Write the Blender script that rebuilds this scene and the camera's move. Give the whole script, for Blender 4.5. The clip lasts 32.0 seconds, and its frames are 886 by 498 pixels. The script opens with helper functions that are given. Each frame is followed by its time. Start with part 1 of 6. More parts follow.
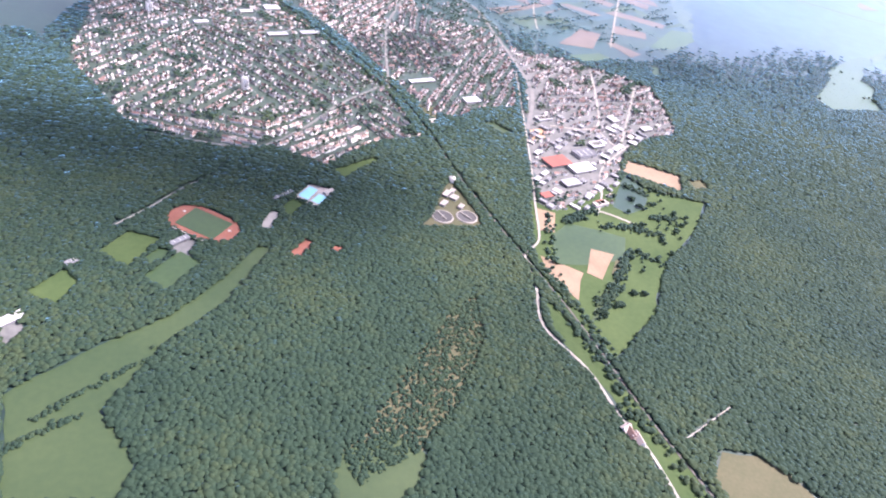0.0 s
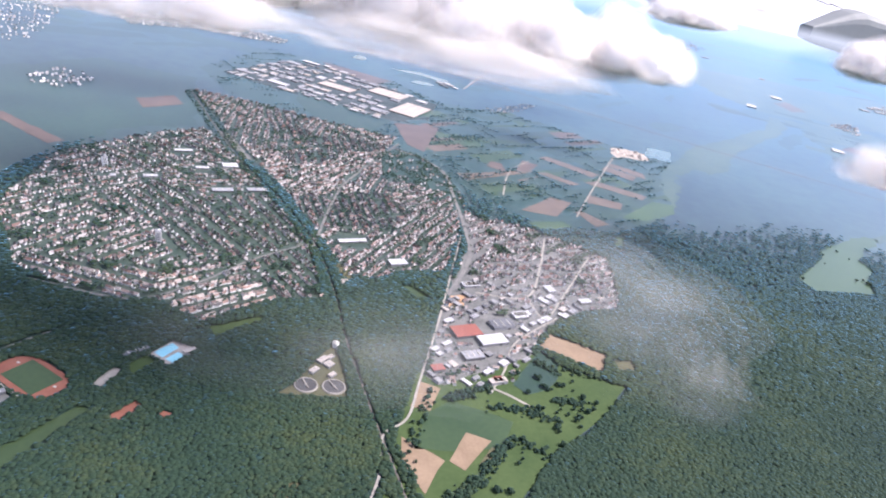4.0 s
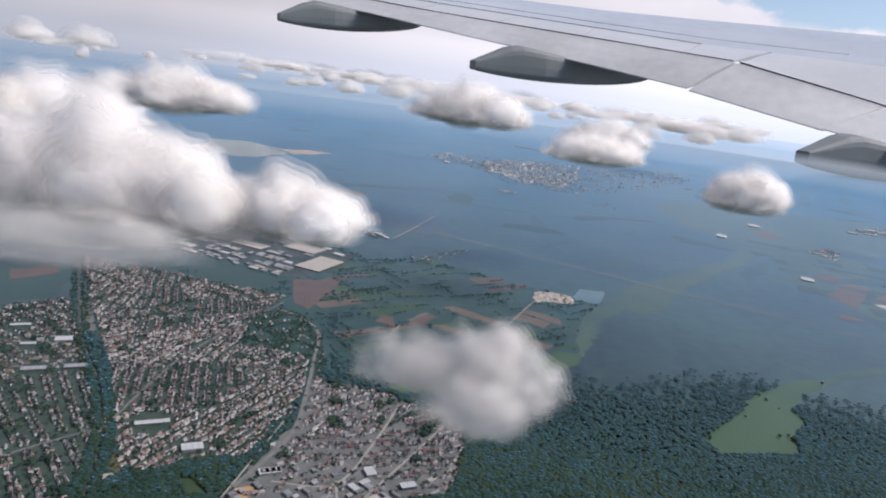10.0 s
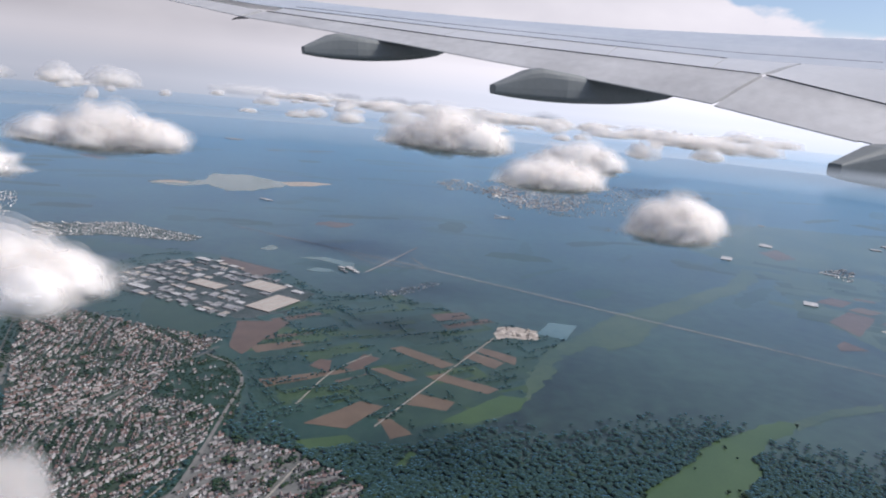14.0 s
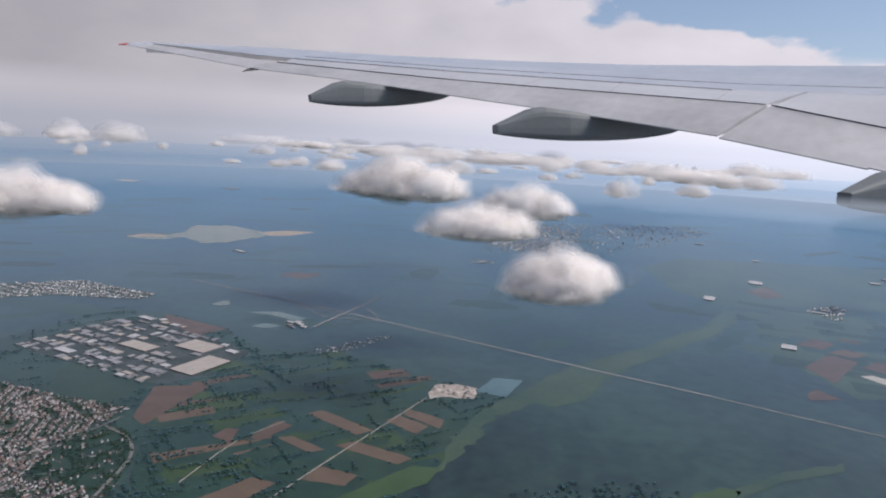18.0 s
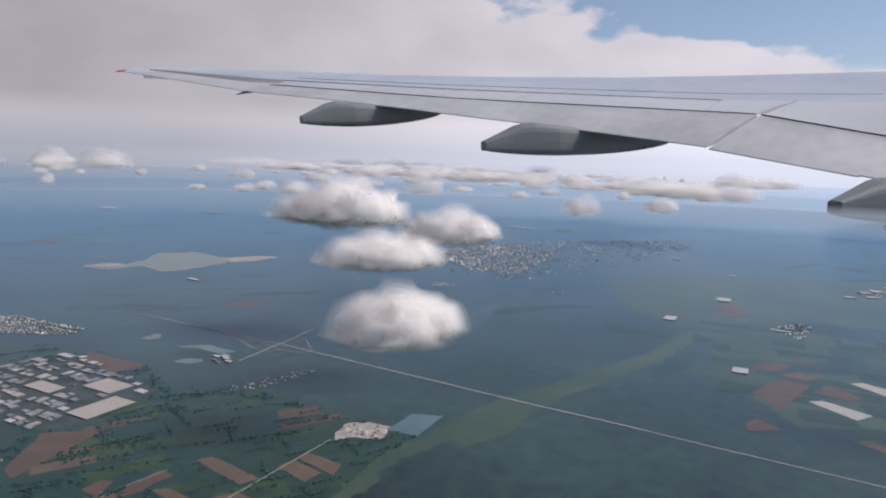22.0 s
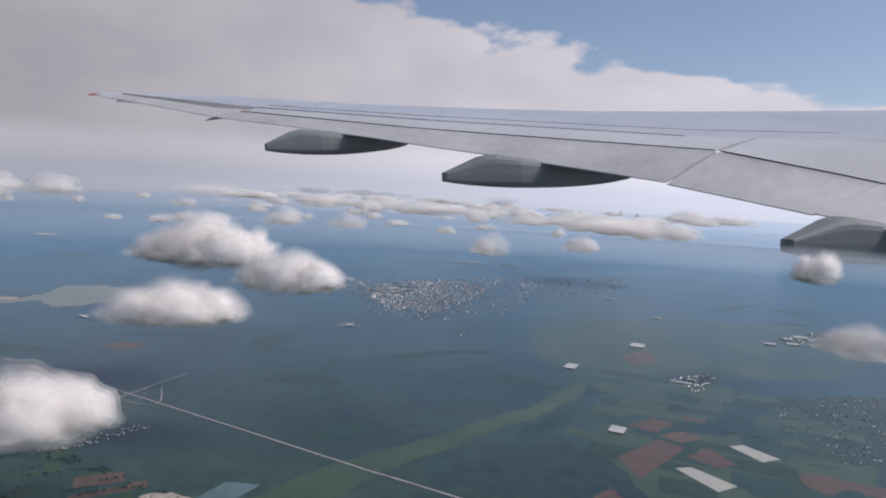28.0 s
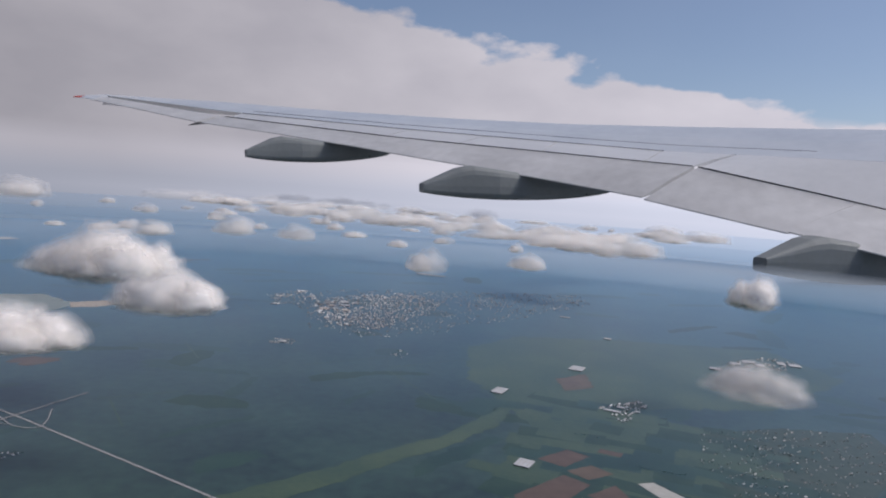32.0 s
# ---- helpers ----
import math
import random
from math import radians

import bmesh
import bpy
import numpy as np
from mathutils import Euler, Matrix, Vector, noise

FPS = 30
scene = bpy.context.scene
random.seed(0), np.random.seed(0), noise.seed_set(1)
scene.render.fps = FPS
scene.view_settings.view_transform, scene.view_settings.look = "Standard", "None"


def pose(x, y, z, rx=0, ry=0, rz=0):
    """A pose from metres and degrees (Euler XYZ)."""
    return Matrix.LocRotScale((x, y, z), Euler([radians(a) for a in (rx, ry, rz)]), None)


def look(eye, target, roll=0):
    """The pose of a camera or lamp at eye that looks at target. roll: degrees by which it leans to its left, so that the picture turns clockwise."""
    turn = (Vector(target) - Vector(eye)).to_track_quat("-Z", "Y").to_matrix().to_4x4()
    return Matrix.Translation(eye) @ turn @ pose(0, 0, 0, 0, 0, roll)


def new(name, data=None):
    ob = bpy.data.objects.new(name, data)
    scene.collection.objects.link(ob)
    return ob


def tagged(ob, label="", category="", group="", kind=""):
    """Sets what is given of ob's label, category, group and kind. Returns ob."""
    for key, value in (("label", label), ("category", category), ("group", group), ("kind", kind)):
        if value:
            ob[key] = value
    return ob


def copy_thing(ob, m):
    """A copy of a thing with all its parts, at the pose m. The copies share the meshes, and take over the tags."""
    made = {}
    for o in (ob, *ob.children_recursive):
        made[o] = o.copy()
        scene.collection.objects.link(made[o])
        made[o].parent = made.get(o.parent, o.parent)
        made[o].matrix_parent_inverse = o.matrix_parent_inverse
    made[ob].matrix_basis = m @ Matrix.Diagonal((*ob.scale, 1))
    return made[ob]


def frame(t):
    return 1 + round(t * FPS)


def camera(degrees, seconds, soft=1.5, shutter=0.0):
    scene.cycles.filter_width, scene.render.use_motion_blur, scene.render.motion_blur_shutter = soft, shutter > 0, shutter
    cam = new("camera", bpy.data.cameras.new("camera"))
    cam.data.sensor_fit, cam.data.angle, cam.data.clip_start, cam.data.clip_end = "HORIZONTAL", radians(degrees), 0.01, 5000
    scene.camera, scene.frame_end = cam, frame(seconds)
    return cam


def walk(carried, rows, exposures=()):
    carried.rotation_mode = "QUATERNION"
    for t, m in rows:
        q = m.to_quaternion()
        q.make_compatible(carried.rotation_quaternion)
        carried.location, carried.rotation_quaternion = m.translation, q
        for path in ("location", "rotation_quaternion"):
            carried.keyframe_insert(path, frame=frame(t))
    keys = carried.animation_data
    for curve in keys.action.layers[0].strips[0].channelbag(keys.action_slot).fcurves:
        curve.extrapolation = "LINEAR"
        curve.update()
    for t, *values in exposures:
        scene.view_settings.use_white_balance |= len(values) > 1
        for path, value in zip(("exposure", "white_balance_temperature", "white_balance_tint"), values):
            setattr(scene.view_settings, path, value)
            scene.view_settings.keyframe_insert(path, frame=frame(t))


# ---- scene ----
# A landscape model at 1 : 1000 (one metre here is one kilometre there) under an airliner's wing.
cam = camera(65.91, 32.0, soft=2.0)
PATH = [
    (0, (0.0000, 0.0000, 0.9999), (0.8242, 2.2596, -0.7931), 13.81),
    (0.5, (0.0612, 0.0046, 1.0065), (0.8141, 2.2841, -0.7927), 13.72),
    (1, (0.1224, 0.0094, 1.0130), (0.8351, 2.3032, -0.7844), 13.66),
    (1.5, (0.1837, 0.0146, 1.0194), (0.9152, 2.3305, -0.7417), 14.24),
    (2, (0.2449, 0.0203, 1.0256), (1.0106, 2.3795, -0.6619), 14.80),
    (2.5, (0.3061, 0.0267, 1.0318), (1.0526, 2.4637, -0.5505), 14.57),
    (3, (0.3673, 0.0337, 1.0379), (1.0661, 2.5477, -0.4425), 14.09),
    (3.5, (0.4284, 0.0414, 1.0441), (1.0322, 2.6409, -0.3264), 13.18),
    (5.5, (0.6724, 0.0879, 1.0720), (0.9147, 2.8819, 0.0067), 9.79),
    (6, (0.7326, 0.1041, 1.0801), (0.8998, 2.9286, 0.0832), 9.10),
    (6.5, (0.7926, 0.1210, 1.0884), (0.8941, 2.9708, 0.1568), 8.45),
    (7, (0.8524, 0.1386, 1.0968), (0.9205, 3.0108, 0.2331), 8.19),
    (7.5, (0.9122, 0.1569, 1.1051), (1.0006, 3.0510, 0.3200), 7.75),
    (8, (0.9720, 0.1758, 1.1135), (1.1090, 3.0847, 0.3928), 7.33),
    (8.5, (1.0320, 0.1952, 1.1217), (1.2373, 3.1085, 0.4357), 7.39),
    (9, (1.0920, 0.2151, 1.1298), (1.3491, 3.1259, 0.4507), 7.45),
    (9.5, (1.1521, 0.2355, 1.1379), (1.4276, 3.1395, 0.4373), 7.44),
    (10, (1.2122, 0.2561, 1.1460), (1.4865, 3.1523, 0.4133), 7.62),
    (10.5, (1.2720, 0.2770, 1.1541), (1.5291, 3.1677, 0.3937), 7.71),
    (11, (1.3314, 0.2980, 1.1621), (1.5626, 3.1871, 0.3879), 7.99),
    (11.5, (1.3903, 0.3190, 1.1702), (1.5972, 3.2094, 0.3940), 7.87),
    (12, (1.4488, 0.3402, 1.1784), (1.6307, 3.2384, 0.4251), 7.61),
    (12.5, (1.5070, 0.3618, 1.1867), (1.6605, 3.2698, 0.4656), 7.25),
    (13, (1.5652, 0.3837, 1.1950), (1.6961, 3.3000, 0.5035), 6.54),
    (13.5, (1.6233, 0.4060, 1.2033), (1.7322, 3.3291, 0.5372), 5.87),
    (14, (1.6816, 0.4286, 1.2114), (1.7711, 3.3558, 0.5610), 5.24),
    (14.5, (1.7401, 0.4515, 1.2196), (1.8161, 3.3826, 0.5849), 4.97),
    (16.5, (1.9802, 0.5494, 1.2504), (1.9968, 3.5005, 0.7117), 4.23),
    (17, (2.0404, 0.5746, 1.2577), (2.0403, 3.5303, 0.7439), 3.80),
    (17.5, (2.1007, 0.6000, 1.2648), (2.0861, 3.5585, 0.7678), 3.41),
    (18, (2.1610, 0.6256, 1.2717), (2.1376, 3.5859, 0.7858), 3.06),
    (18.5, (2.2214, 0.6513, 1.2785), (2.1893, 3.6132, 0.8032), 2.78),
    (19, (2.2818, 0.6771, 1.2851), (2.2435, 3.6406, 0.8198), 2.64),
    (19.5, (2.3424, 0.7030, 1.2915), (2.3020, 3.6677, 0.8344), 2.45),
    (20, (2.4030, 0.7288, 1.2977), (2.3595, 3.6942, 0.8454), 2.21),
    (20.5, (2.4636, 0.7544, 1.3038), (2.4174, 3.7205, 0.8563), 2.02),
    (21, (2.5242, 0.7798, 1.3099), (2.4761, 3.7466, 0.8674), 1.86),
    (21.5, (2.5848, 0.8050, 1.3160), (2.5307, 3.7730, 0.8828), 1.70),
    (22, (2.6455, 0.8299, 1.3223), (2.5868, 3.8004, 0.9064), 1.56),
    (22.5, (2.7061, 0.8547, 1.3287), (2.6506, 3.8273, 0.9284), 1.55),
    (23, (2.7667, 0.8794, 1.3353), (2.7148, 3.8536, 0.9463), 1.69),
    (23.5, (2.8272, 0.9042, 1.3422), (2.7835, 3.8796, 0.9618), 1.88),
    (24, (2.8879, 0.9292, 1.3493), (2.8543, 3.9065, 0.9823), 2.04),
    (24.5, (2.9487, 0.9545, 1.3566), (2.9197, 3.9335, 1.0039), 2.06),
    (25, (3.0097, 0.9800, 1.3642), (2.9849, 3.9608, 1.0259), 2.05),
    (25.5, (3.0710, 1.0058, 1.3719), (3.0499, 3.9882, 1.0478), 2.06),
    (27.5, (3.3231, 1.1140, 1.4073), (3.3304, 4.0991, 1.1084), 2.59),
    (28, (3.3872, 1.1405, 1.4166), (3.3918, 4.1263, 1.1255), 2.55),
    (28.5, (3.4515, 1.1668, 1.4260), (3.4557, 4.1532, 1.1404), 2.59),
    (29, (3.5159, 1.1931, 1.4353), (3.5245, 4.1796, 1.1514), 2.74),
    (29.5, (3.5803, 1.2193, 1.4447), (3.5928, 4.2054, 1.1566), 2.82),
    (30, (3.6448, 1.2456, 1.4542), (3.6667, 4.2312, 1.1620), 2.95),
    (30.5, (3.7092, 1.2718, 1.4636), (3.7381, 4.2578, 1.1754), 3.20),
    (31, (3.7737, 1.2982, 1.4730), (3.8042, 4.2849, 1.1929), 3.35),
    (31.5, (3.8382, 1.3246, 1.4824), (3.8711, 4.3128, 1.2189), 3.57),
    (32, (3.9026, 1.3511, 1.4918), (3.9334, 4.3405, 1.2415), 3.70),
]
walk(cam, [(t, look(eye, target, roll)) for t, eye, target, roll in PATH],
     exposures=((0.0, 2.38, 6300, 31), (2.0, 2.40, 6280, 30), (3.5, 1.92, 6250, 24), (6.0, 1.22, 6200, 16), (7.0, 1.08, 6200, 15), (9.0, 0.48, 6200, 13), (12.0, 0.54, 6200, 13), (14.5, 0.50, 6200, 13), (18.0, 0.27, 6250, 14), (20.0, 0.23, 6250, 14), (28.0, 0.12, 6180, 14), (32.0, 0.02, 6150, 14)))

# ---- world and sun ----
SUN_UP, SUN_ROUND = radians(49), radians(90)
world = bpy.data.worlds.new("sky")
scene.world = world
world.use_nodes = True
wn, wl = world.node_tree.nodes, world.node_tree.links
wn.clear()
w_out, w_bg = wn.new("ShaderNodeOutputWorld"), wn.new("ShaderNodeBackground")
sky = wn.new("ShaderNodeTexSky")
sky.sky_type, sky.sun_disc, sky.sun_elevation, sky.sun_rotation = "NISHITA", False, SUN_UP, SUN_ROUND
sky.altitude, sky.dust_density = 1000, 2.0
tex, stretch = wn.new("ShaderNodeTexCoord"), wn.new("ShaderNodeMapping")
stretch.inputs["Scale"].default_value = (1.6, 1.6, 3.2)
veil = wn.new("ShaderNodeTexNoise")
veil.inputs["Scale"].default_value, veil.inputs["Detail"].default_value = 1.5, 4
split = wn.new("ShaderNodeSeparateXYZ")
slope = wn.new("ShaderNodeMath")
slope.operation = "MULTIPLY_ADD"
slope.inputs[1].default_value = 0.23
east = wn.new("ShaderNodeMapRange")
east.inputs["From Min"].default_value, east.inputs["From Max"].default_value = 0.268, 0.312
east.inputs["To Min"].default_value, east.inputs["To Max"].default_value = 0.36, -0.34
side = wn.new("ShaderNodeMapRange")
side.inputs["From Min"].default_value, side.inputs["From Max"].default_value = -0.55, 0.55
side.inputs["To Min"].default_value, side.inputs["To Max"].default_value = 0.72, 1.34
sided = wn.new("ShaderNodeVectorMath")
sided.operation = "SCALE"
heads = wn.new("ShaderNodeTexNoise")
heads.inputs["Scale"].default_value, heads.inputs["Detail"].default_value = 7.0, 6
lumpy = wn.new("ShaderNodeMath")
lumpy.operation, lumpy.inputs[1].default_value = "MULTIPLY_ADD", 0.13
low = wn.new("ShaderNodeMapRange")
low.inputs["From Min"].default_value, low.inputs["From Max"].default_value = 0.09, 0.15
low.inputs["To Min"].default_value, low.inputs["To Max"].default_value = 0.6, 0.0
add_a, add_b = wn.new("ShaderNodeMath"), wn.new("ShaderNodeMath")
cover = wn.new("ShaderNodeValToRGB")
cover.color_ramp.elements[0].color = (0.08, 0.08, 0.08, 1)
cover.color_ramp.elements[0].position, cover.color_ramp.elements[1].position = 0.42, 0.66
grain = wn.new("ShaderNodeTexNoise")
grain.inputs["Scale"].default_value, grain.inputs["Detail"].default_value = 3.0, 5
tone = wn.new("ShaderNodeValToRGB")
tone.color_ramp.elements[0].color, tone.color_ramp.elements[1].color = (5.3, 5.05, 5.3, 1), (6.5, 6.15, 6.3, 1)
tone.color_ramp.elements[0].position, tone.color_ramp.elements[1].position = 0.35, 0.7
blend = wn.new("ShaderNodeMix")
blend.data_type = "RGBA"
wl.new(tex.outputs["Generated"], stretch.inputs["Vector"])
wl.new(stretch.outputs["Vector"], veil.inputs["Vector"])
wl.new(stretch.outputs["Vector"], grain.inputs["Vector"])
wl.new(tex.outputs["Generated"], split.inputs["Vector"])
wl.new(split.outputs["X"], slope.inputs[0])
wl.new(split.outputs["Z"], slope.inputs[2])
wl.new(stretch.outputs["Vector"], heads.inputs["Vector"])
wl.new(heads.outputs["Fac"], lumpy.inputs[0])
wl.new(slope.outputs[0], lumpy.inputs[2])
wl.new(lumpy.outputs[0], east.inputs["Value"])
wl.new(split.outputs["X"], side.inputs["Value"])
wl.new(tone.outputs["Color"], sided.inputs[0])
wl.new(side.outputs["Result"], sided.inputs["Scale"])
wl.new(split.outputs["Z"], low.inputs["Value"])
wl.new(veil.outputs["Fac"], add_a.inputs[0])
wl.new(east.outputs["Result"], add_a.inputs[1])
wl.new(add_a.outputs[0], add_b.inputs[0])
wl.new(low.outputs["Result"], add_b.inputs[1])
wl.new(add_b.outputs[0], cover.inputs["Fac"])
wl.new(grain.outputs["Fac"], tone.inputs["Fac"])
wl.new(cover.outputs["Color"], blend.inputs["Factor"])
wl.new(sky.outputs["Color"], blend.inputs["A"])
wl.new(sided.outputs["Vector"], blend.inputs["B"])
wl.new(blend.outputs["Result"], w_bg.inputs["Color"])
w_bg.inputs["Strength"].default_value = 0.086
wl.new(w_bg.outputs["Background"], w_out.inputs["Surface"])
sun = new("sun", bpy.data.lights.new("sun", "SUN"))
sun.data.energy, sun.data.angle, sun.data.color = 3.0, radians(20.0), (1.0, 0.93, 0.84)
sun_way = Vector((math.sin(SUN_ROUND) * math.cos(SUN_UP), math.cos(SUN_ROUND) * math.cos(SUN_UP), math.sin(SUN_UP)))
sun.matrix_world = look(sun_way * 50, (0, 0, 0))


# ---- materials ----
def material(name, dark, light, scale=20.0, rough=0.85, fine=8.0, island=0.0, piece=0.0, bump=0.0, sheen=0.0, metal=0.0, spec=0.25, stain=0.35, mid=None):
    """A mottled surface between two colours: broad patches at scale, grain fine times as small, varied from piece to piece."""
    m = bpy.data.materials.new(name)
    m.use_nodes = True
    n, l = m.node_tree.nodes, m.node_tree.links
    b = n["Principled BSDF"]
    at = n.new("ShaderNodeNewGeometry")
    broad, small = n.new("ShaderNodeTexNoise"), n.new("ShaderNodeTexNoise")
    broad.inputs["Scale"].default_value, broad.inputs["Detail"].default_value = scale, 4
    small.inputs["Scale"].default_value, small.inputs["Detail"].default_value = scale * fine, 3
    l.new(at.outputs["Position"], broad.inputs["Vector"])
    l.new(at.outputs["Position"], small.inputs["Vector"])
    mixed = n.new("ShaderNodeMix")
    mixed.inputs["Factor"].default_value = stain
    l.new(broad.outputs["Fac"], mixed.inputs["A"])
    l.new(small.outputs["Fac"], mixed.inputs["B"])
    value = mixed.outputs["Result"]
    for amount, source in ((island, "island"), (piece, "piece")):
        if amount:
            own = at.outputs["Random Per Island"] if source == "island" else n.new("ShaderNodeObjectInfo").outputs["Random"]
            share = n.new("ShaderNodeMix")
            share.inputs["Factor"].default_value = amount
            l.new(value, share.inputs["A"])
            l.new(own, share.inputs["B"])
            value = share.outputs["Result"]
    ramp = n.new("ShaderNodeValToRGB")
    lo, hi = (0.3, 0.7) if not (island or piece) else (0.15, 0.85)
    ramp.color_ramp.elements[0].position, ramp.color_ramp.elements[1].position = lo, hi
    ramp.color_ramp.elements[0].color, ramp.color_ramp.elements[1].color = (*dark, 1), (*light, 1)
    if mid:
        ramp.color_ramp.elements.new((lo + hi) / 2).color = (*mid, 1)
    l.new(value, ramp.inputs["Fac"])
    l.new(ramp.outputs["Color"], b.inputs["Base Color"])
    b.inputs["Roughness"].default_value, b.inputs["Metallic"].default_value = rough, metal
    b.inputs["Specular IOR Level"].default_value = spec
    # blue sheen and coat paint in distance haze, strongest at grazing views
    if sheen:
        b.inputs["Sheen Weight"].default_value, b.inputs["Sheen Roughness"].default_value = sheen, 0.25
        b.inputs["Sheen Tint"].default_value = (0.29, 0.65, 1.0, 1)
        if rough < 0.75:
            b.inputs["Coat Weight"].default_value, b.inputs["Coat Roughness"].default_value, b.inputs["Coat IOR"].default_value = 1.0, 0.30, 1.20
    if bump:
        up = n.new("ShaderNodeBump")
        up.inputs["Strength"].default_value, up.inputs["Distance"].default_value = bump, 0.004
        l.new(small.outputs["Fac"], up.inputs["Height"])
        l.new(up.outputs["Normal"], b.inputs["Normal"])
    return m


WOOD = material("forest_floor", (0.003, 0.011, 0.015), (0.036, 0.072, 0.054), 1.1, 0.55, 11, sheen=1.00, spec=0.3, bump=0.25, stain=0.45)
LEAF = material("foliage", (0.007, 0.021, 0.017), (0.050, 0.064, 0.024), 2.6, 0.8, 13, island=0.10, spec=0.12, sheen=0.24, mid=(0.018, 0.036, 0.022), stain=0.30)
# foliage copy for far trees, bluish distance haze put into its colour
LEAF_HAZED = material("hazed_far_foliage", (0.008, 0.028, 0.030), (0.034, 0.066, 0.055), 0.9, 0.8, 12, island=0.06, spec=0.15, sheen=0.8, stain=0.4)
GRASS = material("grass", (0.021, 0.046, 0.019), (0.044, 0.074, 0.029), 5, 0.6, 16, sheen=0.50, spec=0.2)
# near copies of grass and stubble, with less distance haze in their colours
NEAR_GRASS = material("near_clear_grass", (0.030, 0.056, 0.020), (0.062, 0.092, 0.034), 7, 0.85, 12, sheen=0.20, spec=0.15)
NEAR_STUBBLE = material("near_clear_stubble", (0.165, 0.118, 0.078), (0.250, 0.184, 0.126), 12, 0.85, 12, sheen=0.2)
# darker grass copy with the dimness of cloud shadow in its colour
DULL = material("shaded_pasture", (0.020, 0.042, 0.016), (0.042, 0.066, 0.025), 5, 0.7, 16, sheen=0.25)
ESTATE_GROUND = material("estate_yards", (0.024, 0.038, 0.035), (0.089, 0.102, 0.109), 9, 0.9, 6, sheen=0.40)
CROP = material("green_crop", (0.008, 0.029, 0.021), (0.024, 0.053, 0.030), 8, 0.6, 12, sheen=0.60, spec=0.3)
BRIGHT = material("bright_meadow", (0.031, 0.063, 0.024), (0.052, 0.091, 0.034), 5, 0.6, 16, sheen=0.55, spec=0.2)
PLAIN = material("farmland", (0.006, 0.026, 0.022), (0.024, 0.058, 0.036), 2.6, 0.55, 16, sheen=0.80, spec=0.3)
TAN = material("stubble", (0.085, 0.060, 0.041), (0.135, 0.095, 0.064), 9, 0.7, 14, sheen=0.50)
BROWN = material("ploughed_earth", (0.070, 0.046, 0.034), (0.117, 0.077, 0.056), 12, 0.7, 12, sheen=0.50)
GARDEN = material("garden_ground", (0.017, 0.038, 0.026), (0.056, 0.074, 0.056), 18, 0.7, 9, sheen=0.5)
YARD = material("yard_paving", (0.070, 0.076, 0.074), (0.170, 0.170, 0.165), 14, 0.9, 6, sheen=0.25)
BALLAST = material("railway_ballast", (0.085, 0.080, 0.074), (0.140, 0.130, 0.118), 30, 0.95, 9)
ASPHALT = material("asphalt", (0.110, 0.112, 0.112), (0.190, 0.186, 0.178), 30, 0.9, 9)
GRAVEL = material("pale_gravel", (0.200, 0.190, 0.170), (0.320, 0.300, 0.270), 30, 0.9, 9)
CONCRETE = material("motorway_concrete", (0.190, 0.188, 0.190), (0.298, 0.291, 0.292), 20, 0.8, 9, sheen=0.20)
SAND = material("quarry_sand", (0.180, 0.155, 0.135), (0.460, 0.420, 0.380), 22, 0.9, 5)
WATER = material("lake_water", (0.075, 0.130, 0.140), (0.115, 0.180, 0.185), 3, 0.15, 9, spec=0.5)
POOL = material("pool_water", (0.200, 0.500, 0.600), (0.300, 0.600, 0.680), 20, 0.1, 9, spec=0.5)
CLAY = material("red_clay", (0.175, 0.068, 0.048), (0.235, 0.100, 0.072), 25, 0.9, 9)
WALL = material("rendered_wall", (0.210, 0.210, 0.212), (0.620, 0.622, 0.630), 30, 0.85, 6, island=0.8, sheen=0.25)
WALL_OWN = material("rendered_wall_single", (0.460, 0.455, 0.440), (0.820, 0.815, 0.795), 30, 0.85, 6, piece=0.7)
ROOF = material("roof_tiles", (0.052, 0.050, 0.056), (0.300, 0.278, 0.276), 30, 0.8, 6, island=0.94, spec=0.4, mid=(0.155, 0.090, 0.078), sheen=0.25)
ROOF_OWN = material("roof_tiles_single", (0.075, 0.065, 0.065), (0.380, 0.330, 0.300), 30, 0.6, 6, piece=0.92, spec=0.4, mid=(0.210, 0.125, 0.100))
HALL = material("hall_roof", (0.074, 0.077, 0.086), (0.255, 0.259, 0.275), 20, 0.7, 8, piece=0.85, sheen=0.20)
HALL_WHITE = material("white_hall_roof", (0.353, 0.355, 0.365), (0.470, 0.472, 0.484), 20, 0.6, 8)
HALL_RED = material("red_hall_roof", (0.190, 0.065, 0.052), (0.260, 0.095, 0.075), 20, 0.7, 8)
HALL_TAN = material("tan_hall_roof", (0.312, 0.280, 0.251), (0.390, 0.352, 0.321), 20, 0.7, 8)
FOIL = material("greenhouse_cover", (0.320, 0.312, 0.283), (0.416, 0.408, 0.377), 30, 0.5, 8)
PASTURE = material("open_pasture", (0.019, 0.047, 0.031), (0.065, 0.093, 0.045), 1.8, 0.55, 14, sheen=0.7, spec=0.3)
SCRUB = material("scrub_ground", (0.058, 0.066, 0.034), (0.105, 0.096, 0.058), 9, 0.95, 14, sheen=0.2)
# lighter roof copy for far towns, the paleness of haze in its colour
ROOF_HAZED = material("hazed_far_roofs", (0.260, 0.245, 0.240), (0.760, 0.740, 0.720), 30, 0.6, 6, island=0.92, spec=0.4)
PAINT = material("wing_paint", (0.470, 0.495, 0.525), (0.600, 0.615, 0.635), 0.30, 0.24, 9, spec=0.6, stain=0.3)
SPOIL = material("spoiler_paint", (0.520, 0.522, 0.528), (0.630, 0.628, 0.630), 0.35, 0.34, 9, spec=0.5)
